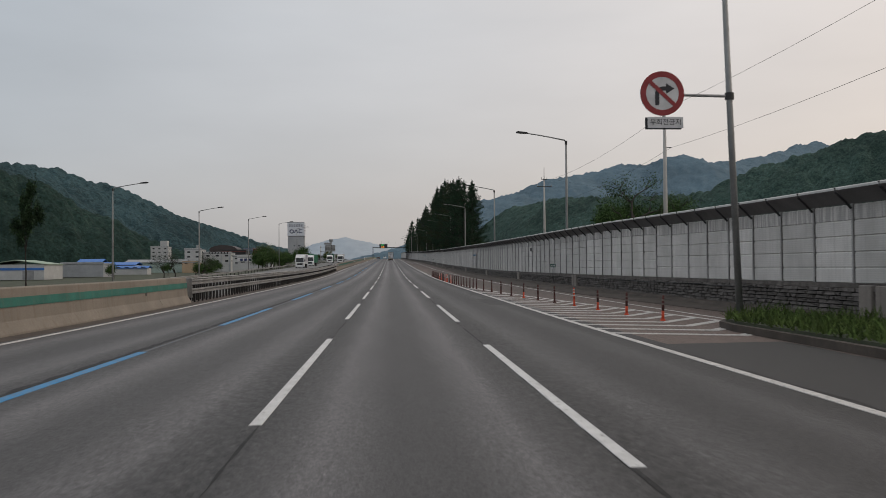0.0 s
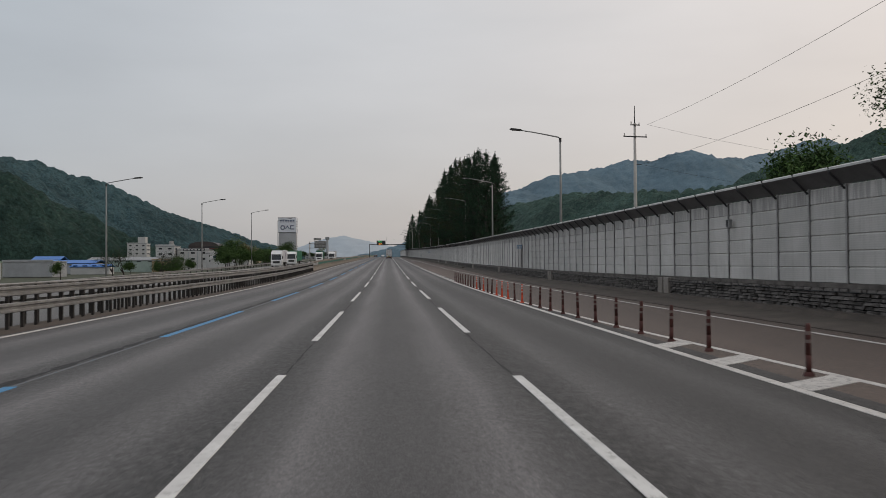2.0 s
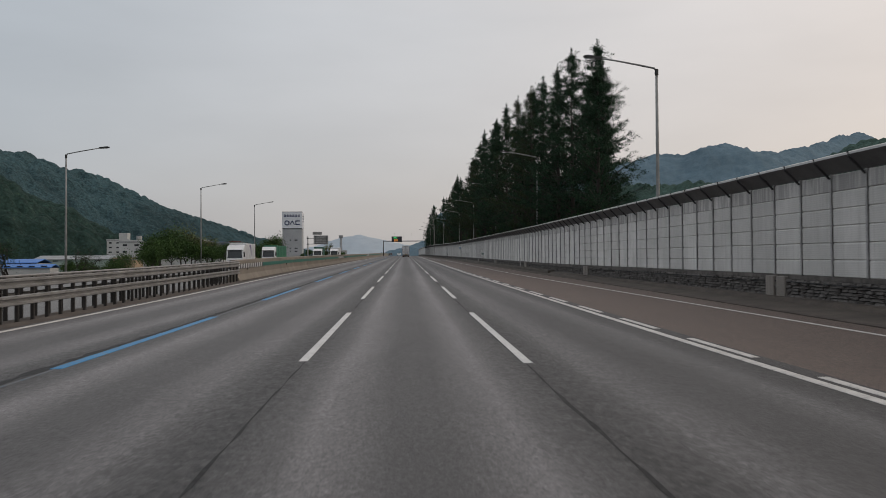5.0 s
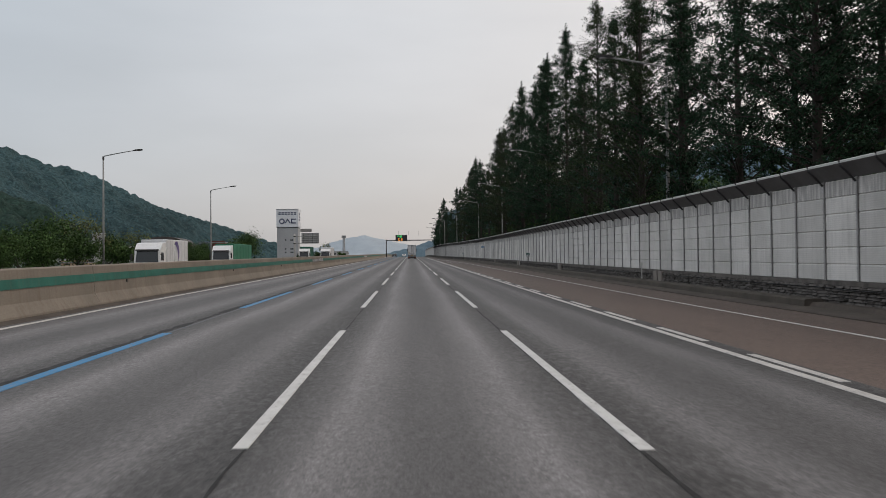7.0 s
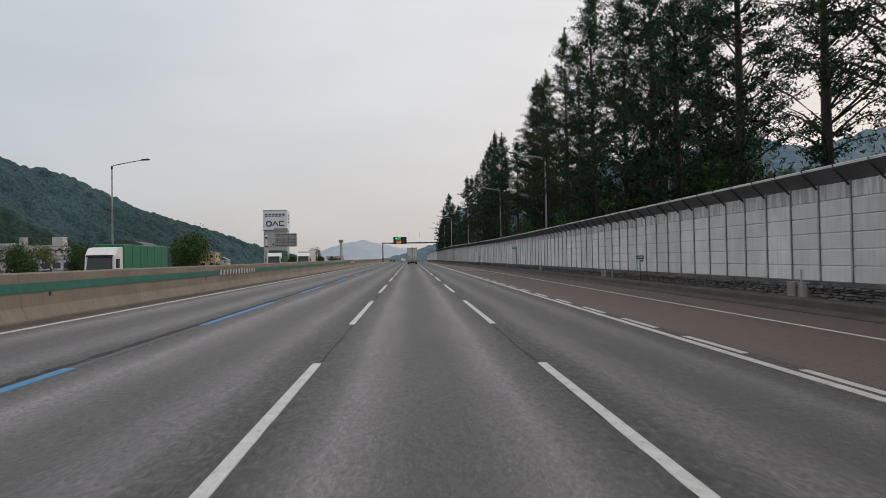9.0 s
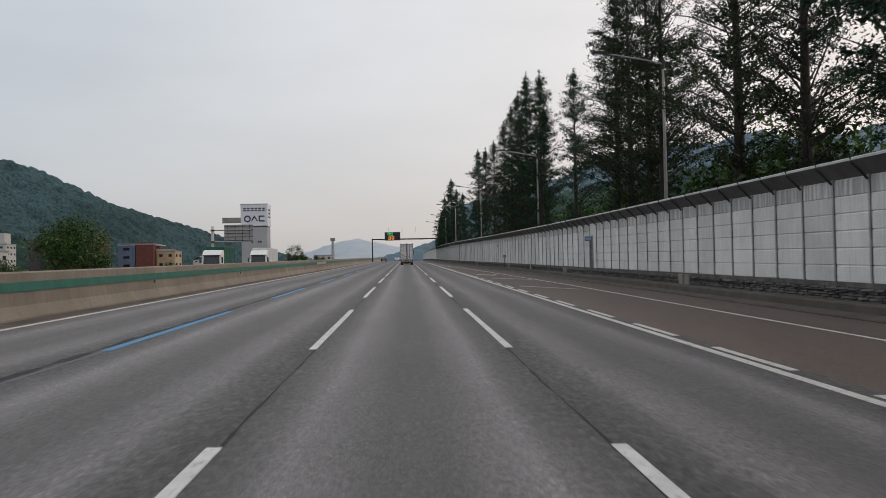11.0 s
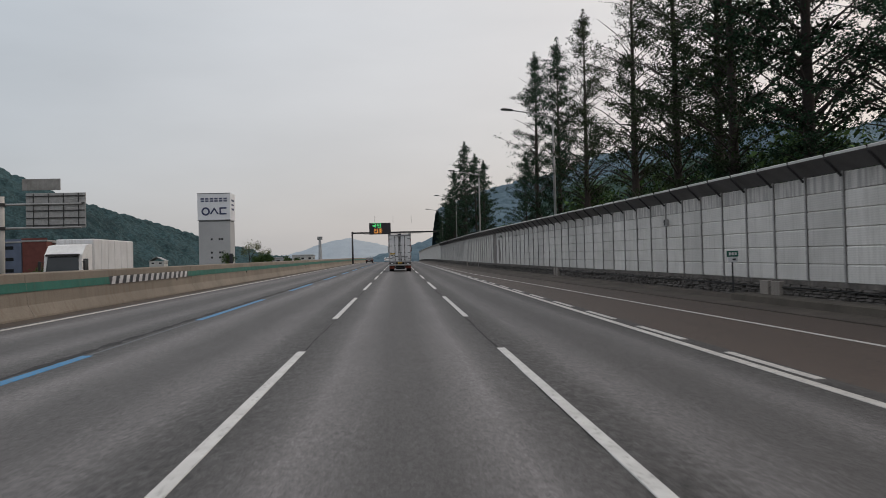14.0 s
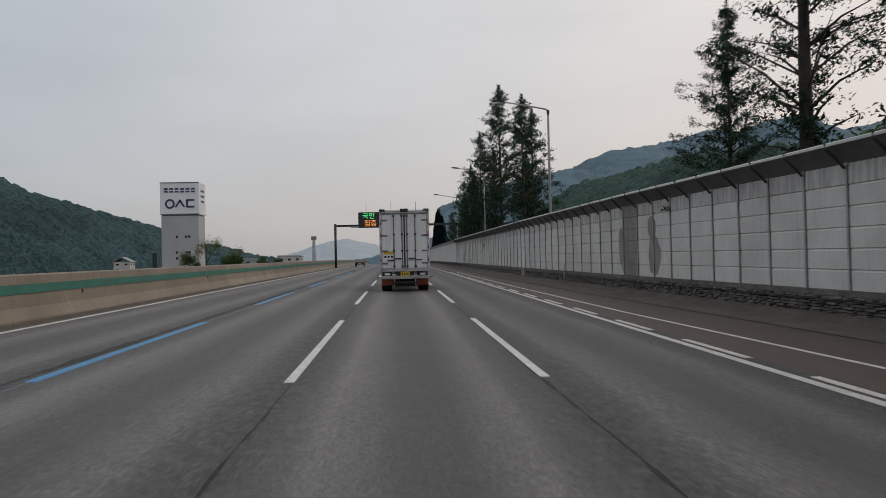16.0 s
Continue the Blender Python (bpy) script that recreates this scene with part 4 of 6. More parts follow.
def street_lamp():
    """Origin at the foot of the pole; the arm reaches towards +x."""
    e = thing("street_lamp", "tall grey tapered street lamp with a single arm", "street lamp", "street lamps along the motorway")
    part("base_plate", Geo().box((0, 0, -0.85), (0.45, 0.45, 0.3), b=0.02), GALV, e)
    part("pole", Geo().tube([(0, 0, -1.9), (0, 0, 3), (0, 0, 7), (0, 0, 11.35)], [0.12, 0.105, 0.09, 0.07], 12), LAMP_POLE, e, smooth=True)
    part("collar", Geo().disc((0, 0, 11.3), (0, 0, 1), 0.1, 0.3, 12), DARK, e)
    part("arm", Geo().tube([(0, 0, 11.3), (0.12, 0, 11.5), (1.0, 0, 11.68), (2.2, 0, 11.9), (3.2, 0, 12.05)], [0.06, 0.055, 0.05, 0.045, 0.04], 8), LAMP_POLE, e, smooth=True)
    head = Geo().extrude([(2.95, 12.0), (3.1, 12.12), (3.75, 12.2), (3.95, 12.15), (3.9, 12.06), (3.3, 12.0)], -0.13, 0.13)
    part("lamp_head", head, DARK, e)
    part("lens", Geo().box((3.5, 0, 12.02), (0.5, 0.2, 0.03), b=0.01), SIGN_WHITE, e)
    part("hatch", Geo().box((0.1, 0, 0.9), (0.03, 0.1, 0.3), b=0.01), DARK, e)
    return e


lamp = street_lamp()
first = True
for y, x, dz in ((24.5, 14.35, -0.1), (68.5, 13.6, 0.0), (113.8, 13.3, -0.2), (160.5, 13.5, 0.1), (208.5, 14.2, 0.5), (254.6, 14.5, 0.7), (299.5, 14.4, 0.6), (344.4, 14.1, 0.55), (389.3, 11.9, 0.4), (436, 10.55, 0.3), (482, 10.6, 0.3), (528, 10.4, 0.3)):
    m = Matrix.Translation((x + road_x(y), y, road_z(y) + dz)) @ pose(0, 0, 0, 0, 0, 180)
    if first:
        lamp.matrix_world = m
        first = False
    else:
        copy_thing(lamp, m)
for y, x, dz in ((55, -31.3, -0.9), (101, -31.3, -0.9), (146, -31.3, -1.1), (196.4, -31.3, -0.45), (250.3, -31.3, 0.35), (298.5, -31.3, 0.3)):
    copy_thing(lamp, Matrix.Translation((x + road_x(y), y, road_z(y) + dz)))

# ---- trees ----


def leaf_cloud(points, size, rnd, mat, name, parent):
    """Many small leaf sprays round the given points: each a folded pair of blades."""
    n = len(points)
    rng = np.random.default_rng(rnd.randrange(10**6))
    p = np.array(points)
    a = rng.normal(size=(n, 3))
    a /= np.linalg.norm(a, axis=1)[:, None]
    b = np.cross(a, rng.normal(size=(n, 3)))
    b /= np.linalg.norm(b, axis=1)[:, None]
    s = size * rng.uniform(0.6, 1.4, n)[:, None]
    c = np.cross(a, b)
    v = np.stack([p - a * s, p + b * s * 0.7 + c * s * 0.25, p + a * s], 1).reshape(-1, 3)
    me = bpy.data.meshes.new(name)
    me.from_pydata(v.tolist(), [], np.arange(3 * n).reshape(-1, 3).tolist())
    me.materials.append(mat)
    return part(name, me, None, parent)


def redwood(height, width, seed, gaps=0.0, mat=NEEDLES, fine=1.0):
    """A dawn redwood: straight trunk, upswept limbs in tiers, flat feathery sprays thinning to a pointed top."""
    rnd = random.Random(seed)
    e = thing("redwood_tree", "tall dark conical redwood with gaps between its limbs", "tree", "trees behind the noise barrier")
    trunk = Geo().tube([(0, 0, -0.5), (0, 0, 0.5), (0.05, 0, height * 0.4), (0, 0.04, height * 0.75), (0, 0, height)], [0.36, 0.3, 0.19, 0.08, 0.02], 9)
    limbs, pts, core = Geo(), [], []
    z = height * 0.15
    bulk = lambda u: width * (0.7 + 0.3 * min(1, u / 0.3)) * min(1, (1 - u) / 0.6) ** 0.74 * 1.05
    leaf = 0.078 / fine ** 0.5
    while z < height * 0.975:
        u = z / height
        reach = bulk(u)
        lobe = 0.9 + 0.3 * noise.noise(Vector((seed * 1.7, 0, z * 0.55)))
        for _ in range(rnd.choice((3, 3, 4))):
            a = rnd.uniform(0, 2 * math.pi)
            r = reach * lobe * rnd.uniform(0.4, 1.1)
            if z < 6.5:
                r = min(r, 1.5)
            rise = r * rnd.uniform(0.3, 0.75)
            out, side = Vector((math.cos(a), math.sin(a), 0)), Vector((-math.sin(a), math.cos(a), 0))
            p0 = Vector((0, 0, z))
            p2 = out * r + Vector((0, 0, z + rise))
            p1 = (p0 + p2) / 2 + Vector((0, 0, 0.08 * r))
            limbs.tube([p0, p1, p2], [0.065 * (1 - u) + 0.014, 0.042 * (1 - u) + 0.01, 0.008], 4, caps=False)
            if rnd.random() < gaps:
                continue
            for _ in range(max(3, int(r * 3.4))):
                c = rnd.uniform(0.12, 1.04)
                q = p0.lerp(p1, c * 2) if c < 0.5 else p1.lerp(p2, c * 2 - 1)
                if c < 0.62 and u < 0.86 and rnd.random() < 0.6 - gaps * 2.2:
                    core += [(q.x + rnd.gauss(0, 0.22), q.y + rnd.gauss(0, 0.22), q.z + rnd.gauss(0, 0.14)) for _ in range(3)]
                # a flat frond that droops outwards and sideways
                d = (out * rnd.uniform(0.2, 1) + side * rnd.uniform(-1, 1)).normalized()
                q = q + side * rnd.gauss(0, 0.16 * min(1.6, r)) + Vector((0, 0, rnd.gauss(-0.06, 0.1)))
                ln = rnd.uniform(0.14, 0.32) * min(1, 0.45 + 0.3 * r)
                w = Vector((-d.y, d.x, 0))
                for _ in range(int(rnd.randrange(24, 38) * fine)):
                    k = rnd.gauss(0, 1)
                    v = q + d * (ln * k) + w * rnd.gauss(0, 0.16) + Vector((0, 0, rnd.gauss(-0.12 * abs(k) * ln, 0.11)))
                    pts.append((v.x, v.y, v.z))
        z += rnd.uniform(0.28, 0.58) * (1.0 if u < 0.75 else 0.6)
    for _ in range(200):
        u = rnd.uniform(0.93, 1.015)
        w = 0.06 + 0.13 * (1.02 - u) * 10
        pts.append((rnd.gauss(0, w), rnd.gauss(0, w), height * u))
    part("trunk", trunk, BARK, e, smooth=True)
    part("branchwork", limbs, BARK, e)
    leaf_cloud(pts, leaf, rnd, mat, "crown", e)
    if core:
        leaf_cloud(core, 0.2, rnd, INNER_SHADE, "inner_crown", e)
    return e


def broad_tree(height, width, seed, mat=LEAVES, dens=1.0, leaf=0.17, label="rounded broad-leaved tree beside the road", bare=0.0, tight=1.0, wide=False):
    rnd = random.Random(seed)
    e = thing("broadleaf_tree", label, "tree")
    wood, pts = Geo(), []

    def grow(p, d, ln, r, lvl):
        q = p + d * ln
        mid = (p + q) / 2 + Vector((rnd.gauss(0, 0.05), rnd.gauss(0, 0.05), 0)) * ln
        wood.tube([p, mid, q], [r, r * 0.82, r * 0.6], 6 if lvl < 2 else 4, caps=False)
        if lvl >= 2 and rnd.random() >= bare:
            for _ in range(int((26 if lvl == 2 else 48) * dens)):
                c = p.lerp(q, rnd.uniform(0.3, 1.15))
                s = 0.066 * width * tight
                pts.append((c.x + rnd.gauss(0, s), c.y + rnd.gauss(0, s), c.z + rnd.gauss(0, s * 0.8)))
        if lvl < 4:
            for _ in range(rnd.choice((2, 3, 3))):
                t = Vector((rnd.gauss(0, 1), rnd.gauss(0, 1), rnd.gauss(0.15, 0.55)))
                grow(q, (d * 0.75 + t * 0.62).normalized(), ln * rnd.uniform(0.6, 0.85), r * 0.6, lvl + 1)

    h0 = height * 0.26
    grow(Vector((0, 0, -0.3)), Vector((0.03, 0.02, 1)).normalized(), h0, height * 0.022, 0)
    ext = sorted(max(abs(v[0]), abs(v[1])) for v in wood.v)[int(len(wood.v) * (0.93 if wide else 1)) - 1]
    top = max(v[2] for v in wood.v)
    kx, kz = width / 2 / ext, height / top
    wood.v = [(x * kx, y * kx, z * kz) for x, y, z in wood.v]
    pts = [(x * kx, y * kx, max(0.25, z * kz)) for x, y, z in pts]
    part("trunk", wood, BARK, e, smooth=True)
    leaf_cloud(pts, leaf, rnd, mat, "crown", e)
    return e


def place_tree(src, x, y, turn, s=1.0, z=None):
    base = Vector((x + road_x(y), y, ground_z(x, y) if z is None else z))
    return Matrix.Translation(base) @ pose(0, 0, 0, 0, 0, turn) @ Matrix.Scale(s, 4)


def put(ob, m):
    """Sets or copies a thing to a pose that holds a scale."""
    s = m.to_scale().x
    c = copy_thing(ob, m @ Matrix.Scale(1 / s, 4))
    c.scale = (s, s, s)
    return c


REDWOODS = [redwood(24, 4.8, 11, 0.0), redwood(22, 4.2, 12, 0.04), redwood(25, 4.6, 13, 0.02), redwood(20, 3.9, 14, 0.24), redwood(23, 5.0, 15, 0.26, NEEDLES_RUST), redwood(21, 4.0, 16, 0.5, NEEDLES_RUST), redwood(21, 4.6, 17, 0.04, NEEDLES, 0.4)]
trnd = random.Random(8)
spots = [(15.2, 182.5, 0, 0.8), (14.9, 191.8, 0, 0.86), (15.1, 200.2, 2, 0.84), (14.9, 208, 1, 0.97), (17.0, 214, 3, 0.98), (15.6, 220, 2, 0.9)]
spots += [(18.4, 197.5, 1, 0.92), (17.8, 192.5, 2, 0.8), (18.6, 202, 0, 0.84)]
y = 216.0
while y < 299:
    thin = 219 < y < 243 or y > 284
    spots.append((trnd.uniform(14.5, 15.6), y, trnd.choice((3, 4)) if thin else trnd.choice((0, 1, 2, 4, 2)), trnd.uniform(0.93, 1.08)))
    if not thin and trnd.random() < 0.5:
        spots.append((trnd.uniform(18.5, 21), y + trnd.uniform(2, 5), trnd.choice((0, 1, 2)), trnd.uniform(0.85, 1.0)))
    y += trnd.uniform(7.0, 8.6)
spots += [(15.1, 302.3, 4, 1.0), (15.0, 304.8, 4, 0.98), (15.2, 310, 4, 1.02), (15.0, 312.8, 3, 1.05), (14.8, 327, 3, 0.92)]
spots += [(14.6, 345, 1, 1.0), (15.6, 349.4, 3, 0.95), (14.3, 353, 2, 0.94), (14.2, 359.7, 4, 0.98), (15.0, 363.3, 3, 1.0), (14.2, 367.1, 4, 0.95), (14.0, 374.2, 5, 1.0), (13.8, 386.5, 5, 0.95), (13.2, 394, 1, 0.9), (12.6, 401.7, 3, 1.02), (12.4, 407.5, 0, 0.5)]
spots += [(12.2, 460, 6, 0.86), (14.1, 466, 6, 0.84), (11.8, 475, 6, 1.04), (10.6, 486, 6, 0.86), (12.9, 492, 6, 0.8), (15.4, 480, 6, 0.66), (10.3, 497, 6, 0.72), (10.2, 508, 6, 0.66), (11.3, 503, 6, 0.68), (12.5, 514, 6, 0.66), (11.8, 528, 6, 0.62), (13, 545, 6, 0.6), (12, 568, 6, 0.58), (14, 592, 6, 0.55)]
used = set()
for x, y, k, s in spots:
    src = REDWOODS[k]
    m = place_tree(src, x, y, trnd.uniform(0, 360), s)
    if k in used:
        put(src, m)
    else:
        used.add(k)
        src.matrix_world = m

# brush under the redwoods and small trees across the road
BUSHES = [broad_tree(5.5, 6.5, 21, LEAVES, 1.6, 0.16, "dense green bushy tree"), broad_tree(6.5, 8.5, 22, LEAVES, 2.0, 0.17, "dense green bushy tree"), broad_tree(6.0, 5.5, 23, LEAVES_SPRING, 0.7, 0.13, "thin spring-leaved roadside tree", 0.3)]
used = set()
bush_spots = [(20.5, 222, 1, 1.2), (20, 238, 1, 1.15), (20, 254, 1, 1.2), (20, 270, 1, 1.2), (20, 288, 1, 1.2), (20, 304, 1, 1.2), (19.8, 322, 1, 1.1), (19.6, 340, 1, 1.1), (19, 358, 1, 1.1), (18, 376, 1, 1.1), (17.6, 391, 1, 1.1), (16.8, 404, 1, 1.05), (18, 190, 0, 1), (19.5, 202, 1, 0.9), (18.5, 216, 0, 1), (20, 230, 1, 0.9), (18, 246, 0, 1), (19, 262, 1, 0.8), (18.5, 280, 0, 1), (20, 296, 1, 0.8), (18, 312, 0, 0.9), (19, 332, 0, 0.9), (17, 350, 0, 1), (18.5, 366, 1, 0.9), (16.5, 383, 0, 1.0), (17.5, 398, 1, 0.9), (16.5, 411, 0, 1.1), (15.4, 424, 1, 0.9), (14.5, 440, 0, 1.05), (14, 452, 1, 0.85), (13.2, 470, 0, 0.9), (14, 500, 1, 0.9)]
bush_spots += [(-33.5, 250, 0, 0.85), (-36, 256, 2, 1.1), (-35, 262, 0, 0.8), (-37, 268, 1, 0.7), (-36, 276, 2, 0.9), (-36, 290, 2, 0.7), (-38, 300, 2, 0.7), (-35.2, 342, 1, 1.0), (-36, 349, 0, 0.9), (-37, 356, 2, 1.0), (-62, 285, 0, 0.9), (-47, 330, 0, 0.7), (-44, 372, 0, 1.1), (-50, 386, 1, 0.9), (-55, 460, 0, 0.8), (-58, 470, 0, 0.9), (-39.5, 560, 2, 1.15), (-41, 598, 0, 0.75), (-44, 610, 0, 0.7), (-38, 620, 1, 0.55), (-52, 600, 1, 0.7), (-45, 620, 2, 1.0), (-50, 640, 1, 0.6), (-38, 660, 0, 0.6), (-62, 655, 0, 0.5)]
for x, y, k, s in bush_spots:
    m = place_tree(BUSHES[k], x, y, trnd.uniform(0, 360), s)
    if k in used:
        put(BUSHES[k], m)
    else:
        used.add(k)
        BUSHES[k].matrix_world = m
persimmon = broad_tree(10.6, 9.5, 31, LEAVES, 3.2, 0.09, "spreading tree with thin spring leaves behind the barrier", 0.1, 0.45, True)
persimmon.matrix_world = place_tree(persimmon, 21.4, 77, 40)
thicket = broad_tree(8.6, 7.6, 34, LEAVES, 6.0, 0.16, "dense dark green tree behind the barrier")
thicket.matrix_world = place_tree(thicket, 20.6, 92, 0, 0.88)
put(thicket, place_tree(thicket, 24.6, 96, 100, 0.95))
put(thicket, place_tree(thicket, 26.5, 86, 200, 0.8))
ash = broad_tree(12.6, 5.4, 33, LEAVES_DARK, 2.4, 0.13, "slender dark tree beside the oncoming lanes", 0.1)
ash.matrix_world = place_tree(ash, -42.5, 98, 0)
put(ash, place_tree(ash, -39.2, 97, 120, 0.92))
put(ash, place_tree(ash, -46.5, 99, 230, 1.05))
bare = broad_tree(8.6, 11.0, 37, LEAVES_DARK, 1.0, 0.1, "dark leafless spreading tree beside the oncoming lanes", 0.35)
bare.matrix_world = place_tree(bare, -60, 250, 10)
put(bare, place_tree(bare, -55, 262, 130, 0.9))
put(bare, place_tree(bare, -66, 262, 250, 0.95))
for k, (x, y, s) in enumerate(((-33.5, 232, 0.62), (-34.2, 238, 0.7), (-33.8, 243, 0.8), (-36.5, 247, 0.9), (-34, 271, 0.7), (-35, 282, 0.62), (-34.5, 296, 0.6), (-36, 305, 0.7), (-35, 314, 0.6), (-37, 322, 0.7), (-60, 300, 0.8), (-64, 312, 0.9), (-70, 360, 0.9), (-62, 372, 0.9), (-56, 392, 1.0), (-70, 410, 1.0), (-64, 430, 0.8), (-92, 300, 0.7), (-84, 340, 0.8))):
    put(BUSHES[k % 2], place_tree(BUSHES[0], x, y, 47 * k, s))


# ---- delineator posts on the gore ----


GRIMY_BAND = plain("grimy_band", (0.16, 0.12, 0.11), 0.6)
POST_LABELS = {"fresh": "orange flexible road post with white bands", "worn": "flexible road post, grimy above and orange below", "grimy": "grimy dark red flexible road post"}


def delineator(state):
    e = thing("delineator_post", POST_LABELS[state], "road post", "flexible posts along the gore")
    low, high = (ORANGE if state != "grimy" else RUSTY), (ORANGE if state == "fresh" else RUSTY)
    part("base", Geo().disc((0, 0, 0.03), (0, 0, 1), 0.085, 0.06, 12, 0.06), low, e)
    part("lower_tube", Geo().tube([(0, 0, 0.05), (0, 0, 0.3)], [0.044, 0.042], 10), low, e, smooth=True)
    part("tube", Geo().tube([(0, 0, 0.3), (0, 0, 0.72), (0, 0, 0.76)], [0.041, 0.038, 0.026], 10), high, e, smooth=True)
    for z in (0.45, 0.58, 0.68) if state == "fresh" else (0.5, 0.62):
        part("band", Geo().tube([(0, 0, z - 0.025), (0, 0, z + 0.025)], 0.0425, 10, caps=False), REFLECT if state == "fresh" else GRIMY_BAND, e)
    return e


POSTS_MADE = {}
ys = [25.9 + 3.25 * k for k in range(11)] + [62.0 + 2 * k for k in range(29)]
for i, y in enumerate(ys):
    x = table([(25, 7.9), (28.6, 7.65), (48, 6.45), (60, 5.85), (75, 5.45), (90, 5.31), (120, 5.34)], y)
    state = "fresh" if y in (82, 86, 88, 90, 96, 100) or i == 3 else "worn" if i in (0, 1, 2, 6) else "grimy"
    m = Matrix.Translation(at(x, y, 0)) @ pose(0, 0, 0, math.sin(i * 7.1) * 1.5, math.cos(i * 5.3) * 1.5, 0)
    if state in POSTS_MADE:
        copy_thing(POSTS_MADE[state], m)
    else:
        POSTS_MADE[state] = delineator(state)
        POSTS_MADE[state].matrix_world = m

# ---- grass island with the no-right-turn sign ----
island = thing("grass_island", "kerbed roadside island of rough grass", "traffic island", kind="structure")


def island_outline(inset):
    pts = []
    for y in steps(-45, 20, 3):
        pts.append((8.2 + inset, y))
    for k in range(7):
        a = math.pi - k * math.pi / 6
        pts.append((9.55 + math.cos(a) * (1.35 - inset), 21.5 + math.sin(a) * (2.6 - inset)))
    for y in reversed(steps(-45, 20, 3)):
        pts.append((10.9 - inset, y))
    return pts


def island_mesh(inset, h0, h1):
    o = island_outline(inset)
    n = len(o)
    return Geo().add([at(x, y, h0) for x, y in o] + [at(x, y, h1) for x, y in o], [tuple(range(n, 2 * n))] + [(i, (i + 1) % n, n + (i + 1) % n, n + i) for i in range(n)])


part("island_kerb", island_mesh(0.0, -0.1, 0.17), KERB_DIRT, island)
part("island_soil", island_mesh(0.16, 0.0, 0.24), SOIL, island)
grnd = random.Random(4)
blades = Geo()
for _ in range(9000):
    y = grnd.uniform(-2, 24)
    x = grnd.uniform(8.35, 10.75)
    if y > 21.5 and ((x - 9.55) / 1.2) ** 2 + ((y - 21.5) / 2.4) ** 2 > 1:
        continue
    h = grnd.uniform(0.12, 0.42) * (0.6 + 0.6 * noise.noise(Vector((x * 0.9, y * 0.9, 0))) + 0.3)
    a, w = grnd.uniform(0, 6.3), grnd.uniform(0.012, 0.03)
    b = at(x, y, 0.22)
    dx, dy = math.cos(a) * w, math.sin(a) * w
    lx, ly = grnd.gauss(0, 0.12), grnd.gauss(0, 0.12)
    blades.add([(b.x - dx, b.y - dy, b.z), (b.x + dx, b.y + dy, b.z), (b.x + lx * 0.5 + dx * 0.6, b.y + ly * 0.5 + dy * 0.6, b.z + h * 0.6), (b.x + lx, b.y + ly, b.z + h)], [(0, 1, 2), (0, 2, 3)])
ob = part("grass", blades, GRASS)
tagged(ob, "rough green and brown grass on the island", "grass", kind="stuff")

sign = thing("no_right_turn_sign", "round red-rimmed sign with a struck-out turning arrow on a grey pole", "traffic sign")
SY = 23.0
foot = Vector((9.02, SY, 0.3))
part("pole", Geo().tube([foot, (8.84, SY, 5.5), (8.72, SY, 9.2)], [0.095, 0.085, 0.07], 14), LAMP_POLE, sign, smooth=True)
part("foot_plate", Geo().box(foot + Vector((0, 0, 0.0)), (0.4, 0.4, 0.08), b=0.02), GALV, sign)
part("bracket_arm", Geo().tube([(8.83, SY, 6.22), (7.0, SY, 6.26)], 0.04, 8), GALV, sign)
part("clamp", Geo().disc((8.82, SY, 6.22), (0, 0, 1), 0.12, 0.18, 12), DARK, sign)
SC = Vector((6.97, SY - 0.08, 6.27))


def ring_y(c, r0, r1, y0, n=40):
    g = Geo()
    for k in range(n):
        a = 2 * math.pi * k / n
        g.v += [(c.x + math.cos(a) * r0, y0, c.z + math.sin(a) * r0), (c.x + math.cos(a) * r1, y0, c.z + math.sin(a) * r1)]
    g.f = [(2 * k, 2 * k + 1, (2 * k + 3) % (2 * n), (2 * k + 2) % (2 * n)) for k in range(n)]
    return g


disc = part("disc", Geo().disc(SC, (0, 1, 0), 0.59, 0.03, 40), SIGN_WHITE, sign, "white sign disc")
part("red_rim", ring_y(SC, 0.44, 0.592, SC.y - 0.02), RED, sign)
part("red_slash", Geo().box((SC.x, SC.y - 0.024, SC.z), (0.98, 0.006, 0.105), m=Matrix.Translation(SC) @ Matrix.Rotation(radians(43), 4, "Y") @ Matrix.Translation(-SC)), RED, sign)
arrow = Geo()
arrow.box((SC.x - 0.14, SC.y - 0.021, SC.z - 0.16), (0.11, 0.006, 0.3))
arrow.add([(SC.x + a, SC.y - 0.021, SC.z + b) for a, b in ((-0.195, -0.01), (-0.085, -0.01), (-0.06, 0.05), (0.0, 0.075), (0.1, 0.075), (0.1, 0.185), (-0.02, 0.185), (-0.13, 0.14), (-0.185, 0.06))], [tuple(range(9))])
arrow.add([(SC.x + a, SC.y - 0.021, SC.z + b) for a, b in ((0.1, -0.01), (0.33, 0.13), (0.1, 0.27))], [(0, 1, 2)])
part("arrow", arrow, SIGN_DARK, sign, "black right-turn arrow")
plate = part("plate", Geo().box((7.05, SY - 0.08, 5.5), (0.96, 0.03, 0.3), b=0.01), SIGN_WHITE, sign, "white name plate with black writing")
part("plate_frame", Geo().box((7.0, SY - 0.05, 5.48), (0.98, 0.03, 0.32), b=0.01), SIGN_DARK, sign)
part("drop_tube", Geo().tube([(6.99, SY - 0.03, 6.3), (7.02, SY - 0.03, 5.4)], 0.03, 8), GALV, sign)
letters("우회전금지", 0.185, SIGN_DARK, sign, Matrix.Translation((7.05, SY - 0.1, 5.5)) @ pose(0, 0, 0, 90, 0, 0), depth=0.003)

# ---- power poles and wires behind the barrier ----


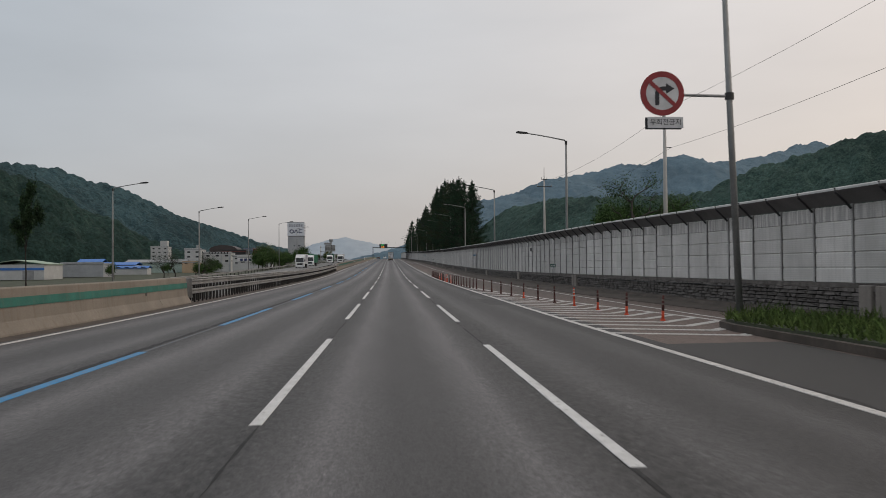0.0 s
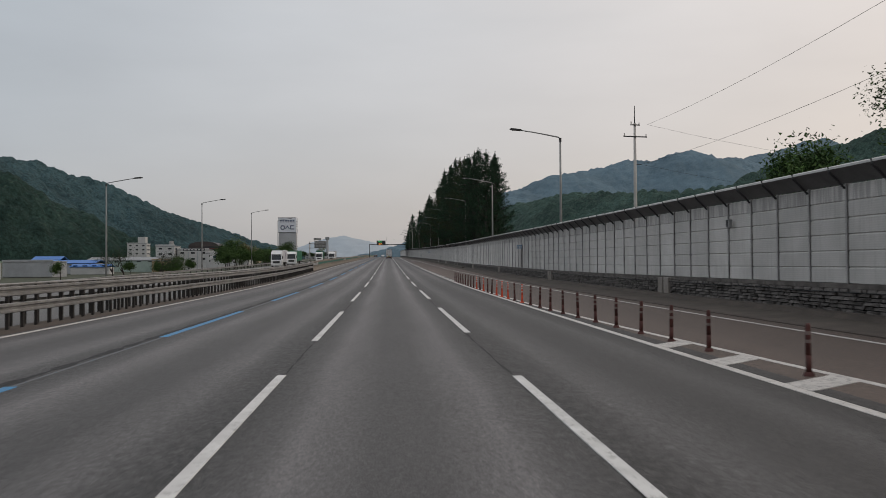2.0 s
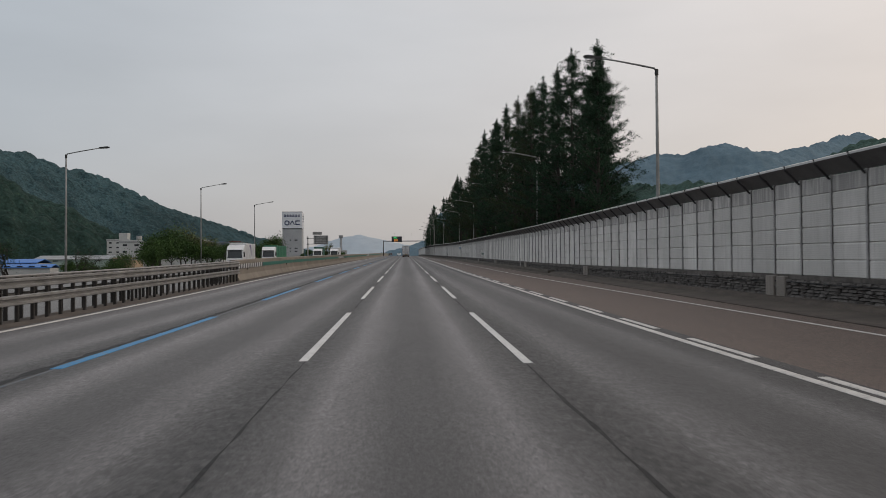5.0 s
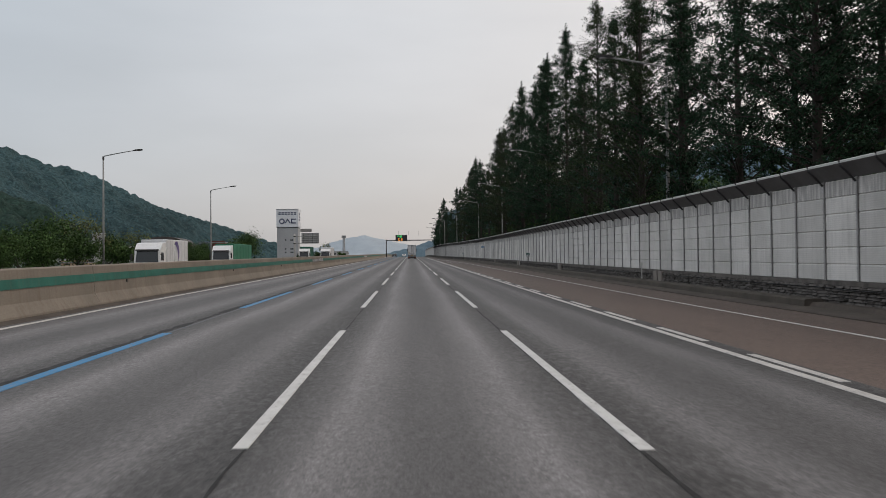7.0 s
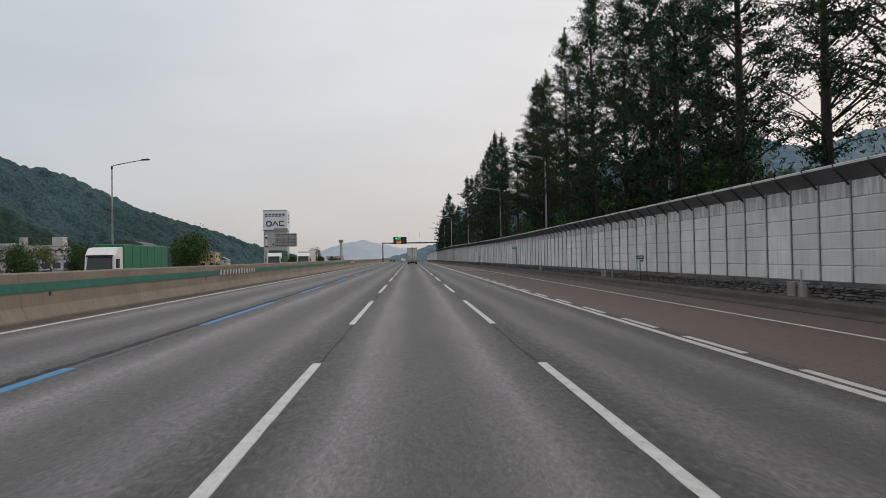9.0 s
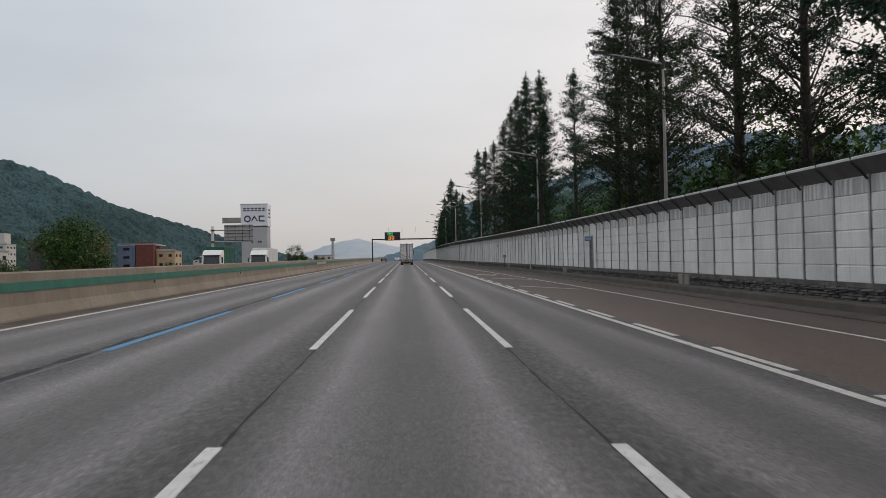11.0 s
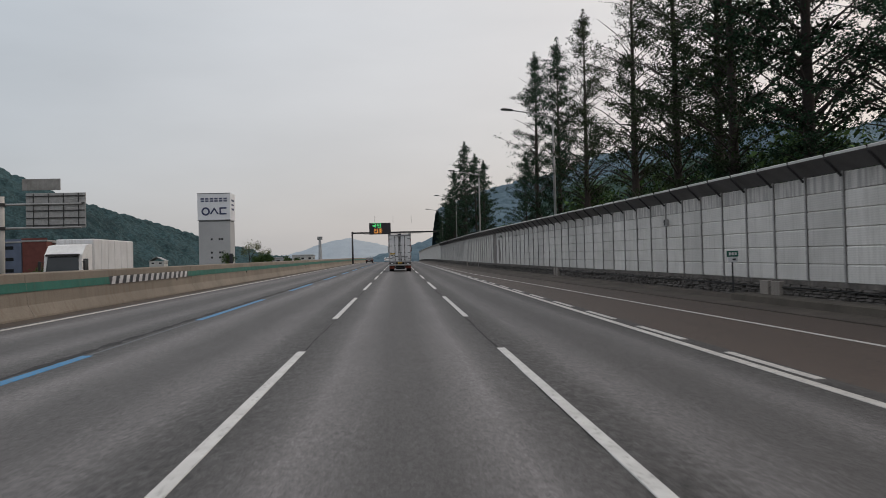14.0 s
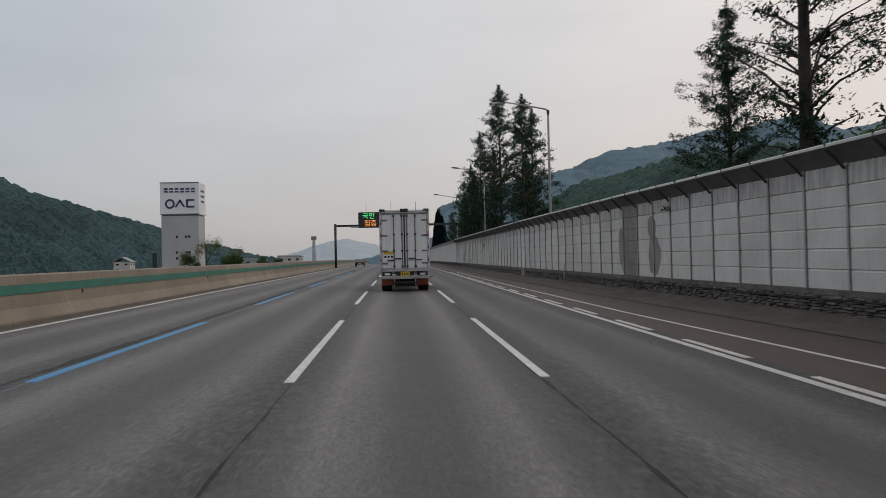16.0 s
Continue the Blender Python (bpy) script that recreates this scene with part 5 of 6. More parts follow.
def utility_pole(x, y, h, arms):
    e = thing("utility_pole", "pale concrete power pole with crossarms", "utility pole", "power poles behind the barrier")
    b = Vector((x + road_x(y), y, ground_z(x, y)))
    part("pole", Geo().tube([b, b + Vector((0, 0, h * 0.6)), b + Vector((0, 0, h))], [0.19, 0.15, 0.10], 12), CONC_POLE, e, smooth=True)
    part("spike", Geo().tube([b + Vector((0, 0, h)), b + Vector((0, 0, h + 1.5))], [0.05, 0.03], 6), DARK, e)
    for dz, w in arms:
        z = h + dz - 0.15
        part("crossarm", Geo().box(b + Vector((0, -0.14, z)), (w, 0.08, 0.09), rz=12, b=0.01), DARK, e)
        for s in (-1, 1):
            part("insulator", Geo().tube([b + Vector((s * w * 0.46, -0.14 + s * 0.25, z + 0.04)), b + Vector((s * w * 0.46, -0.14 + s * 0.25, z + 0.26))], [0.05, 0.035], 7), CONC_POLE, e)
    part("low_bracket", Geo().tube([b + Vector((0, 0, h - 3.5)), b + Vector((0.5, 0, h - 3.5))], 0.03, 6), DARK, e)
    return b


ONE_ARM, TWO_ARMS = ((0.0, 2.4),), ((0.0, 0.9), (-1.0, 2.2))
POLES = [(19.4, 3, 15.0, ONE_ARM), (20.6, 65.7, 15.0, ONE_ARM), (20.95, 120, 14.3, TWO_ARMS), (60, 135, 11.4, TWO_ARMS)]
tops = [(utility_pole(*p), p[2]) for p in POLES]
for (a, ha), (b, hb) in zip(tops, tops[1:]):
    for off, dz in ((1.1, -0.1), (0.5, -3.5)):
        p, q = a + Vector((off, 0, ha + dz)), b + Vector((off, 0, hb + dz))
        pts = [p.lerp(q, u / 10) + Vector((0, 0, -0.7 * 4 * (u / 10) * (1 - u / 10))) for u in range(11)]
        w = part("power_line", Geo().tube(pts, 0.01, 4, caps=False), BLACK)
        tagged(w, "thin black overhead power line", "cable", "overhead power lines")

# ---- sign gantry with a message board ----
GYY = 518
gz = road_z(GYY)
gantry = thing("sign_gantry", "dark steel gantry over the road with a lit message board", "gantry")
gx = road_x(GYY)
for x in (-10.0 + gx, 12.2 + gx):
    part("column", Geo().tube([(x, GYY, gz - 0.9), (x, GYY, gz + 7.2)], 0.2, 10), DARK, gantry, smooth=True)
part("beam", Geo().box(((1.1 + gx), GYY, gz + 6.90), (22.4, 0.32, 0.34), b=0.02), DARK, gantry)
part("walkway", Geo().box((gx - 1.0, GYY - 0.5, gz + 6.60), (13, 0.5, 0.06), b=0.01), DARK, gantry)
part("board_case", Geo().box((gx - 3.9, GYY - 0.55, gz + 7.75), (4.7, 0.5, 2.5), b=0.04), SIGN_DARK, gantry)
part("board_brace", Geo().box((gx - 3.9, GYY - 0.2, gz + 7.60), (0.2, 0.3, 2.2)), DARK, gantry)
GREEN_LED, AMBER_LED = glowing("green_led", (0.1, 0.9, 0.25), 0.9), glowing("amber_led", (1.0, 0.36, 0.06), 1.1)
letters("국민", 1.1, GREEN_LED, gantry, Matrix.Translation((gx - 4.6, GYY - 0.82, gz + 8.35)) @ pose(0, 0, 0, 90, 0, 0), "green_letters", 0.01)
letters("집중", 1.1, AMBER_LED, gantry, Matrix.Translation((gx - 4.3, GYY - 0.82, gz + 7.15)) @ pose(0, 0, 0, 90, 0, 0), "amber_letters", 0.01)
for x in (-5, -1, 3):
    part("antenna", Geo().tube([(gx + x, GYY, gz + 9.00), (gx + x, GYY, gz + 10.60)], 0.03, 5), DARK, gantry)

# ---- back of a road sign across the median ----
bs = thing("direction_sign", "grey back of a large direction sign on a thick pole", "road sign")
BY = 393.5
bz = road_z(BY)
part("pole", Geo().tube([(-31.3, BY, bz - 0.9), (-31.3, BY, bz + 7.0)], 0.22, 12), CONC_POLE, bs, smooth=True)
for z in (bz + 6.35, bz + 4.5):
    part("arm", Geo().tube([(-31.4, BY, z), (-25.2, BY, z)], 0.09, 8), GALV, bs)
    part("flange", Geo().disc((-31.3, BY, z), (0, 0, 1), 0.33, 0.25, 12), DARK, bs)
part("panel", Geo().box((-27.2, BY + 0.15, bz + 5.85), (4.6, 0.08, 2.75), b=0.02), GALV, bs, "grey sheet back of the sign")
part("upper_panel", Geo().box((-28.3, BY + 0.15, bz + 7.9), (2.95, 0.08, 0.9), b=0.02), GALV_DULL, bs)
for i in range(5):
    part("stiffener", Geo().box((-27.2, BY + 0.05, bz + 4.7 + 0.57 * i), (4.5, 0.1, 0.07)), DARK, bs)
for i in range(4):
    part("rib", Geo().box((-28.9 + 1.15 * i, BY + 0.08, bz + 5.85), (0.06, 0.06, 2.7)), DARK, bs)

# ---- narrow dark board beside the oncoming lanes ----
BB = 490
board = thing("roadside_board", "narrow dark upright board on a thin post", "sign")
bx, bb = -31.2 + road_x(BB), road_z(BB)
part("post", Geo().tube([(bx, BB, bb - 0.95), (bx, BB, bb + 1.0)], 0.05, 8), DARK, board)
part("board", Geo().box((bx, BB - 0.03, bb + 1.9), (0.62, 0.06, 1.9), b=0.02), SIGN_DARK, board)

# ---- tower with a roof sign ----
WALL_PALE = stained("pale_grey_tower_wall", (0.36, 0.375, 0.40), 0.1, 0.8, scale=0.15, fine=4, bump=0.05)
SIGN_FACE = stained("white_sign_face", (0.66, 0.69, 0.75), 0.06, 0.6, scale=0.2, fine=4, bump=0.02)
SIGN_BLUE = plain("navy_letters", (0.045, 0.06, 0.14), 0.6)
LEDGE = plain("dark_band", (0.16, 0.17, 0.19), 0.7)
tower = thing("tower", "pale square tower topped by a big white sign box", "tower", m=Matrix.Translation((-71.2, 672.3, 1.5)))
part("shaft", Geo().box((0, -2.5, 14.1), (12.0, 9.1, 20.6), b=0.1), WALL_PALE, tower)
part("neck", Geo().box((0, -2.5, 23.2), (11.6, 8.7, 3.2)), LEDGE, tower)
part("sign_box", Geo().box((0, -2.5, 30.05), (12.5, 9.6, 10.5), b=0.12), SIGN_FACE, tower)
fr = Geo()
for z in (24.95, 35.2):
    fr.box((0, -7.36, z), (12.6, 0.12, 0.25))
part("sign_frame", fr, LEDGE, tower)
for k in range(6):
    gx0 = -4.35 + 1.74 * k
    for dz, sz in ((0.45, 0.6), (-0.45, 0.5)):
        part("name_bar", Geo().box((gx0, -7.42, 32.7 + dz), (1.25, 0.03, sz)), SIGN_BLUE, tower)
g = Geo()
for k in range(24):
    a, b = 2 * math.pi * k / 24, 2 * math.pi * (k + 1) / 24
    g.add([(-3.1 + math.cos(t) * r, -7.44, 28.3 + math.sin(t) * r) for t, r in ((a, 0.95), (b, 0.95), (b, 1.6), (a, 1.6))], [(0, 1, 2, 3)])
part("ring_mark", g, SIGN_BLUE, tower)
g = Geo()
for s in (-1, 1):
    g.add([(0.15 + s * 0.05, -7.44, 29.8), (0.15 + s * 1.75, -7.44, 27.2), (0.15 + s * 1.1, -7.44, 27.2), (0.15 - s * 0.35, -7.44, 29.35)], [(0, 1, 2, 3)])
part("peak_mark", g, SIGN_BLUE, tower)
g = Geo().box((3.5, -7.44, 29.5), (2.6, 0.02, 0.6)).box((3.5, -7.44, 27.3), (2.6, 0.02, 0.6)).box((2.4, -7.44, 28.4), (0.6, 0.02, 2.4))
part("bracket_mark", g, SIGN_BLUE, tower)
for z in (10.6, 12.5, 17.6):
    for dx in (-1.1, 2.0, 2.9) if z < 17 else (-1.1, 1.9, 2.9):
        w = part("window", Geo().box((dx, -7.03, z), (0.75, 0.1, 0.75), b=0.03), GLASS, tower)
for i in range(3):
    part("side_mark", Geo().box((6.27, -2.4, 32.6 - 1.7 * i), (0.03, 5, 0.7)), SIGN_BLUE, tower)

# ---- buildings across the road ----
ROOF_BLUE = stained("blue_metal_roof", (0.035, 0.15, 0.46), 0.2, 0.5, scale=0.6, streak=((0.1, 0.18, 0.32), 0.3))
ROOF_GREY = stained("grey_metal_roof", (0.24, 0.25, 0.26), 0.2, 0.6, scale=0.6)
ROOF_GREEN = stained("pale_green_roof", (0.28, 0.36, 0.28), 0.2, 0.6, scale=0.6)
CLAD_WHITE = stained("white_render", (0.42, 0.43, 0.435), 0.12, 0.8, scale=0.4, streak=((0.35, 0.35, 0.34), 0.4))
CLAD_GREY = stained("grey_cladding", (0.30, 0.32, 0.34), 0.15, 0.7, scale=0.4)
BRICK_RED = stained("dark_red_brick", (0.13, 0.045, 0.04), 0.2, 0.85, scale=0.8)
CLAD_TAN = stained("tan_render", (0.40, 0.30, 0.20), 0.15, 0.8, scale=0.5)
CLAD_DARK = stained("dark_brown_cladding", (0.055, 0.045, 0.045), 0.25, 0.6, scale=0.6)
CLAD_BLACK = stained("black_metal_cladding", (0.02, 0.021, 0.025), 0.25, 0.5, scale=0.6)
CLAD_BLUE = stained("slate_blue_cladding", (0.10, 0.13, 0.20), 0.15, 0.7, scale=0.6)


def building(label, x, y, w, d, h, wall_mat, roof_mat, roof="flat", storeys=1, cols=3, turn=0, win=True):
    z = ground_z(x, y)
    sunk = ground_z(0, y) - z
    top_h, h = h, h + sunk
    e = thing("building", label, "building", m=Matrix.Translation((x, y, z)) @ pose(0, 0, 0, 0, 0, turn))
    part("wall", Geo().box((0, 0, h / 2), (w, d, h), b=0.05), wall_mat, e)
    if roof == "gable":
        r = top_h * 0.2 + 1.0
        part("roof", Geo().extrude([(-w / 2 - 0.4, h - 0.05), (0, h + r), (w / 2 + 0.4, h - 0.05), (w / 2 + 0.4, h + 0.15), (0, h + r + 0.22), (-w / 2 - 0.4, h + 0.15)], -d / 2 - 0.4, d / 2 + 0.4), roof_mat, e)
    elif roof == "dome":
        o = [(w / 2 * math.cos(a) * 1.02, h + w * 0.17 * math.sin(a)) for a in [math.pi * k / 10 for k in range(11)]]
        part("roof", Geo().extrude(o, -d / 2 - 0.2, d / 2 + 0.2), roof_mat, e)
    else:
        part("roof", Geo().box((0, 0, h + 0.1), (w + 0.3, d + 0.3, 0.35), b=0.05), roof_mat, e)
        part("parapet", Geo().box((0, -d / 2, h + 0.45), (w + 0.3, 0.2, 0.5), b=0.03), wall_mat, e)
    if win:
        for s in range(storeys):
            for c in range(cols):
                zz = sunk + (s + 0.55) * top_h / storeys
                for face in (0, 1):
                    wn = Geo()
                    if face == 0:
                        px = -w / 2 + (c + 0.5) * w / cols
                        wn.box((px, -d / 2 - 0.03, zz), (w / cols * 0.36, 0.08, top_h / storeys * 0.3), b=0.02)
                    else:
                        py = -d / 2 + (c + 0.5) * d / cols
                        wn.box((w / 2 + 0.03, py, zz), (0.08, d / cols * 0.36, top_h / storeys * 0.3), b=0.02)
                    part("window", wn, GLASS, e)
    return e


shed = building("white shed with a blue wall band and pale green roof", -121, 300, 18, 16, 1.4, CLAD_WHITE, ROOF_GREEN, "gable", 1, 4, win=False)
part("wall_band", Geo().box((0, -8.06, 3.5), (18.1, 0.1, 0.8), b=0.02), ROOF_BLUE, shed, "blue painted band on the wall")
part("roller_door", Geo().box((4, -8.05, 1.5), (3.6, 0.1, 3.0), b=0.02), ROOF_GREY, shed, "grey roller door")
building("plain grey flat-roofed workshop wall", -111, 330, 15, 12, 1.1, CLAD_GREY, ROOF_GREY, "flat", 1, 3, win=False)
building("long shed with a bright blue metal roof", -114, 372, 10, 19, 0.2, CLAD_GREY, ROOF_BLUE, "gable", 1, 4, turn=-90)
building("low lean-to with a faded blue roof", -104, 362, 6, 13, -1.0, CLAD_WHITE, ROOF_BLUE, "gable", 1, 4, turn=-90)
building("raised shed with a blue metal roof", -129, 390, 8, 10, 1.3, CLAD_BLUE, ROOF_BLUE, "gable", 1, 2, turn=-90)
building("pale green long metal workshop", -104, 402, 12, 26, 0.9, stained("pale_green_cladding", (0.30, 0.38, 0.35), 0.15, 0.7, scale=0.5), ROOF_GREY, "gable", 1, 6, turn=-90)
building("tan block beside the pale workshop", -88, 396, 7, 8, 0.8, CLAD_TAN, ROOF_GREY, "flat", 1, 2)
tall = building("white three-storey block with a stair tower", -89, 407, 7.4, 10, 6.4, CLAD_WHITE, ROOF_GREY, "flat", 3, 2)
part("roof_tank", Geo().disc((1.2, 0, 11.4), (0, 0, 1), 0.9, 1.6, 14), GALV, tall, "round steel roof tank")
annex = building("white two-storey annex with ribbon windows", -78.6, 409, 12.4, 10, 4.8, CLAD_WHITE, ROOF_GREY, "flat", 2, 3)
part("roof_sign", Geo().box((0.5, -5.1, 8.6), (8.5, 0.12, 0.9), b=0.02), SIGN_DARK, annex, "dark roof sign with pale writing")
for i in range(6):
    part("writing_bar", Geo().box((-2.9 + 1.35 * i, -5.19, 8.6), (0.9, 0.03, 0.5)), CLAD_WHITE, annex)
for k in range(4):
    part("wall_pier", Geo().box((-5.4 + 3.6 * k, -5.12, 4.0), (0.35, 0.2, 7.4), b=0.02), CLAD_GREY, annex)
slope = building("small white rooftop block on the slope", -146, 570, 11, 8, 9.4, CLAD_WHITE, ROOF_GREY, "flat", 4, 3)
part("stair_head", Geo().box((2.2, 0, 11.6), (4.2, 5, 3.6), b=0.05), CLAD_WHITE, slope)
building("dark brown hall with an arched roof", -91, 492, 14.5, 16, 6.9, CLAD_DARK, CLAD_DARK, "dome", 1, 4)
shop = building("white roadside shop with a blue lettered fascia", -50.5, 333, 12, 10, 3.1, CLAD_WHITE, CLAD_WHITE, "flat", 1, 3)
part("fascia", Geo().box((0, -5.12, 5.4), (12.2, 0.12, 1.3), b=0.02), SIGN_WHITE, shop)
for i in range(7):
    part("writing_bar", Geo().box((-4.6 + 1.5 * i, -5.2, 5.4), (1.05, 0.03, 0.8)), SIGN_BLUE, shop)
building("grey flat-roofed two-storey roadside workshop", -57, 352, 9, 12, 3.4, CLAD_WHITE, ROOF_GREY, "flat", 2, 3)
show = building("black showroom with a lit picture panel", -82, 473, 12, 14, 6.1, CLAD_BLACK, CLAD_BLACK, "flat", 1, 2)
part("roof_edge", Geo().box((0, -7.15, 8.9), (12.4, 0.2, 0.28), b=0.02), BRICK_RED, show, "rust-red roof edge")
building("slate blue and brick three-storey house", -82.2, 517, 5, 9, 7.2, CLAD_BLUE, ROOF_GREY, "flat", 3, 1)
building("dark red brick house end", -77, 517, 5.0, 9, 7.4, BRICK_RED, ROOF_GREY, "flat", 3, 1, win=False)
porch = building("small tan house with roof terrace", -71.6, 519, 5.4, 8, 5.3, CLAD_TAN, ROOF_GREY, "flat", 2, 2)
part("terrace_canopy", Geo().box((-2.6, -1.5, 8.6), (3.0, 4, 0.2), b=0.03), CLAD_WHITE, porch)
building("pale gatehouse on the hillside", -118, 760, 7, 7, 4.6, CLAD_WHITE, ROOF_GREY, "gable", 2, 2)
building("pale far block with a roof frame", -52, 800, 11, 10, 6.2, CLAD_WHITE, ROOF_GREY, "flat", 2, 3)
building("pale far office block", -58, 720, 12, 10, 3.8, CLAD_GREY, ROOF_GREY, "flat", 2, 3)
mast = thing("mast", "slim lattice mast far down the valley", "mast")
part("shaft", Geo().tube([(-88, 1300, 4), (-88, 1300, 42)], [2.6, 1.6], 6), WALL_PALE, mast)
part("head", Geo().box((-88, 1300, 43), (5.5, 3, 3.5), b=0.2), ROOF_GREY, mast)

# ---- vehicles ----
TYRE = BLACK
RIM = plain("grey_rim", (0.3, 0.3, 0.31), 0.4, 0.6)
LAMP_RED = plain("red_tail_lens", (0.35, 0.05, 0.02), 0.3)
LAMP_ORANGE = plain("amber_lens", (0.5, 0.16, 0.03), 0.3)
PLATE_YELLOW = plain("yellow_plate", (0.55, 0.36, 0.04), 0.5)
BOX_WHITE = stained("white_box_panel", (0.60, 0.615, 0.64), 0.1, 0.45, scale=0.8, streak=((0.34, 0.33, 0.33), 0.45))
BAR_GREY = stained("grey_locking_bar", (0.15, 0.155, 0.165), 0.2, 0.5, 0.5)
FRAME_GREY = stained("pale_frame_steel", (0.36, 0.37, 0.385), 0.2, 0.5, 0.3)
HEAD_LENS = plain("headlamp_lens", (0.6, 0.62, 0.65), 0.1)


def wheel(parent, x, y, r=0.48, w=0.28):
    t = part("wheel", Geo().tube([(x - w / 2, y, r), (x - w / 2 + 0.04, y, r), (x + w / 2 - 0.04, y, r), (x + w / 2, y, r)], [r - 0.04, r, r, r - 0.04], 20), TYRE, parent)
    part("rim", Geo().disc((x, y, r), (1, 0, 0), r * 0.55, w + 0.02, 14), RIM, t)


def rear_truck():
    """Box truck seen from behind. Origin on the road under its tail; it faces +y."""
    e = thing("box_truck", "white box lorry seen from behind with grey locking bars", "truck", m=None)
    w, L, z0, z1 = 2.42, 9.6, 1.0, 4.0
    part("cargo_box", Geo().box((0, L / 2 + 0.1, (z0 + z1) / 2), (w, L, z1 - z0), b=0.06), BOX_WHITE, e)
    fr = Geo()
    fr.box((0, 0.06, z1 - 0.1), (w + 0.03, 0.16, 0.2), b=0.05).box((0, 0.06, z0 + 0.06), (w + 0.03, 0.16, 0.16), b=0.02)
    for s in (-1, 1):
        fr.box((s * (w / 2 - 0.06), 0.06, (z0 + z1) / 2), (0.14, 0.16, z1 - z0), b=0.03)
    part("rear_frame", fr, FRAME_GREY, e, "pale grey steel rear frame")
    part("door_seal", Geo().box((0, -0.005, 2.46), (0.05, 0.04, 2.6)), BLACK, e, "dark rubber seal between the doors")
    # Black sheet added in place of the shaded gap between the rear wheels
    part("rear_apron", Geo().box((0, 0.3, 0.5), (1.0, 0.05, 0.5), b=0.02), BLACK, e, "black sheet standing for the shaded gap below the bumper")
    for s in (-1, 1):
        d = part("door", Geo().box((s * 0.555, 0.02, 2.46), (1.06, 0.06, 2.62), b=0.015), BOX_WHITE, e)
        for dx in (0.12, 0.52):
            part("locking_bar", Geo().tube([(s * dx, -0.04, 1.12), (s * dx, -0.04, 3.8)], 0.026, 8), BAR_GREY, d)
            for z in (1.25, 2.0, 2.8, 3.7):
                part("clip", Geo().box((s * dx, -0.03, z), (0.11, 0.07, 0.08), b=0.01), DARK, d)
        for z in (1.4, 2.0, 2.75, 3.5):
            part("hinge", Geo().box((s * 0.98, -0.02, z), (0.3, 0.05, 0.07), b=0.01), BAR_GREY, d)
        part("door_handle", Geo().box((s * 0.34, -0.06, 1.62), (0.34, 0.04, 0.06), b=0.01), DARK, d)
        part("door_handle", Geo().box((s * 0.7, -0.06, 1.55), (0.3, 0.04, 0.05), b=0.01), DARK, d)
        for k in range(9):
            part("marker_strip", Geo().box((s * (w / 2 - 0.05), -0.025, 1.25 + 0.3 * k), (0.05, 0.01, 0.15)), RED if k % 2 else SIGN_WHITE, e)
        part("roof_corner", Geo().box((s * (w / 2 - 0.14), 0.02, z1 + 0.0), (0.3, 0.3, 0.1), b=0.04), BAR_GREY, e)
        part("tail_lamp", Geo().box((s * 0.86, 0.0, 0.86), (0.42, 0.1, 0.2), b=0.02), SIGN_DARK, e)
        part("tail_lens", Geo().box((s * 0.86, -0.055, 0.86), (0.26, 0.02, 0.1), b=0.008), HEAD_LENS, e)
        part("mudguard", Geo().box((s * 0.84, 0.35, 0.52), (0.62, 0.05, 0.42), b=0.02), plain("faded_red_flap", (0.22, 0.05, 0.03), 0.7), e, "faded red mudflap")
        part("lamp_stalk", Geo().tube([(s * 1.15, 0.0, 0.7), (s * 1.36, 0.0, 0.73)], 0.02, 6), DARK, e)
        part("mirror", Geo().box((s * 1.33, L + 1.3, 2.5), (0.2, 0.1, 0.6), b=0.03), DARK, e)
        for y in (1.6, 2.9, 8.9):
            wheel(e, s * 0.92, y, 0.48, 0.5 if y < 5 else 0.3)
    part("bumper", Geo().box((0, 0.0, 0.7), (2.4, 0.12, 0.16), b=0.02), GALV, e)
    part("chassis", Geo().box((0, 4.6, 0.85), (0.9, 9.0, 0.25), b=0.02), DARK, e)
    part("underrun_bar", Geo().box((0, 0.1, 0.45), (1.3, 0.08, 0.1), b=0.02), DARK, e)
    part("top_marker", Geo().box((0, -0.02, z1 - 0.02), (0.4, 0.12, 0.16), b=0.03), SIGN_DARK, e)
    part("number_plate", Geo().box((0, -0.06, 0.87), (0.44, 0.02, 0.22), b=0.006), PLATE_YELLOW, e, "yellow plate")
    for i in range(4):
        part("plate_bar", Geo().box((-0.14 + 0.09 * i, -0.074, 0.87), (0.05, 0.008, 0.12)), SIGN_DARK, e)
    for i in range(3):
        part("writing_bar", Geo().box((-0.95 + 0.16 * i, -0.015, 1.72), (0.1, 0.008, 0.1)), SIGN_DARK, e)
    part("notice", Geo().box((-0.78, -0.013, 1.9), (0.5, 0.008, 0.14)), PLATE_YELLOW, e)
    cab = part("cab", Geo().extrude([(0, 0.7), (0, 3.1), (1.5, 3.1), (1.9, 1.9), (1.95, 0.7)], -1.18, 1.18, m=Matrix(((0, 1, 0, 0), (1, 0, 0, L + 0.25), (0, 0, 1, 0), (0, 0, 0, 1)))), WHITE, e)
    part("windscreen", Geo().box((0, L + 2.02, 2.4), (2.0, 0.05, 0.8), b=0.02), GLASS, cab)
    return e


truck = rear_truck()
truck.matrix_world = Matrix.Translation(at(0.18, 418.2, 0.0)) @ pose(0, 0, 0, 0.7, 0, 0)


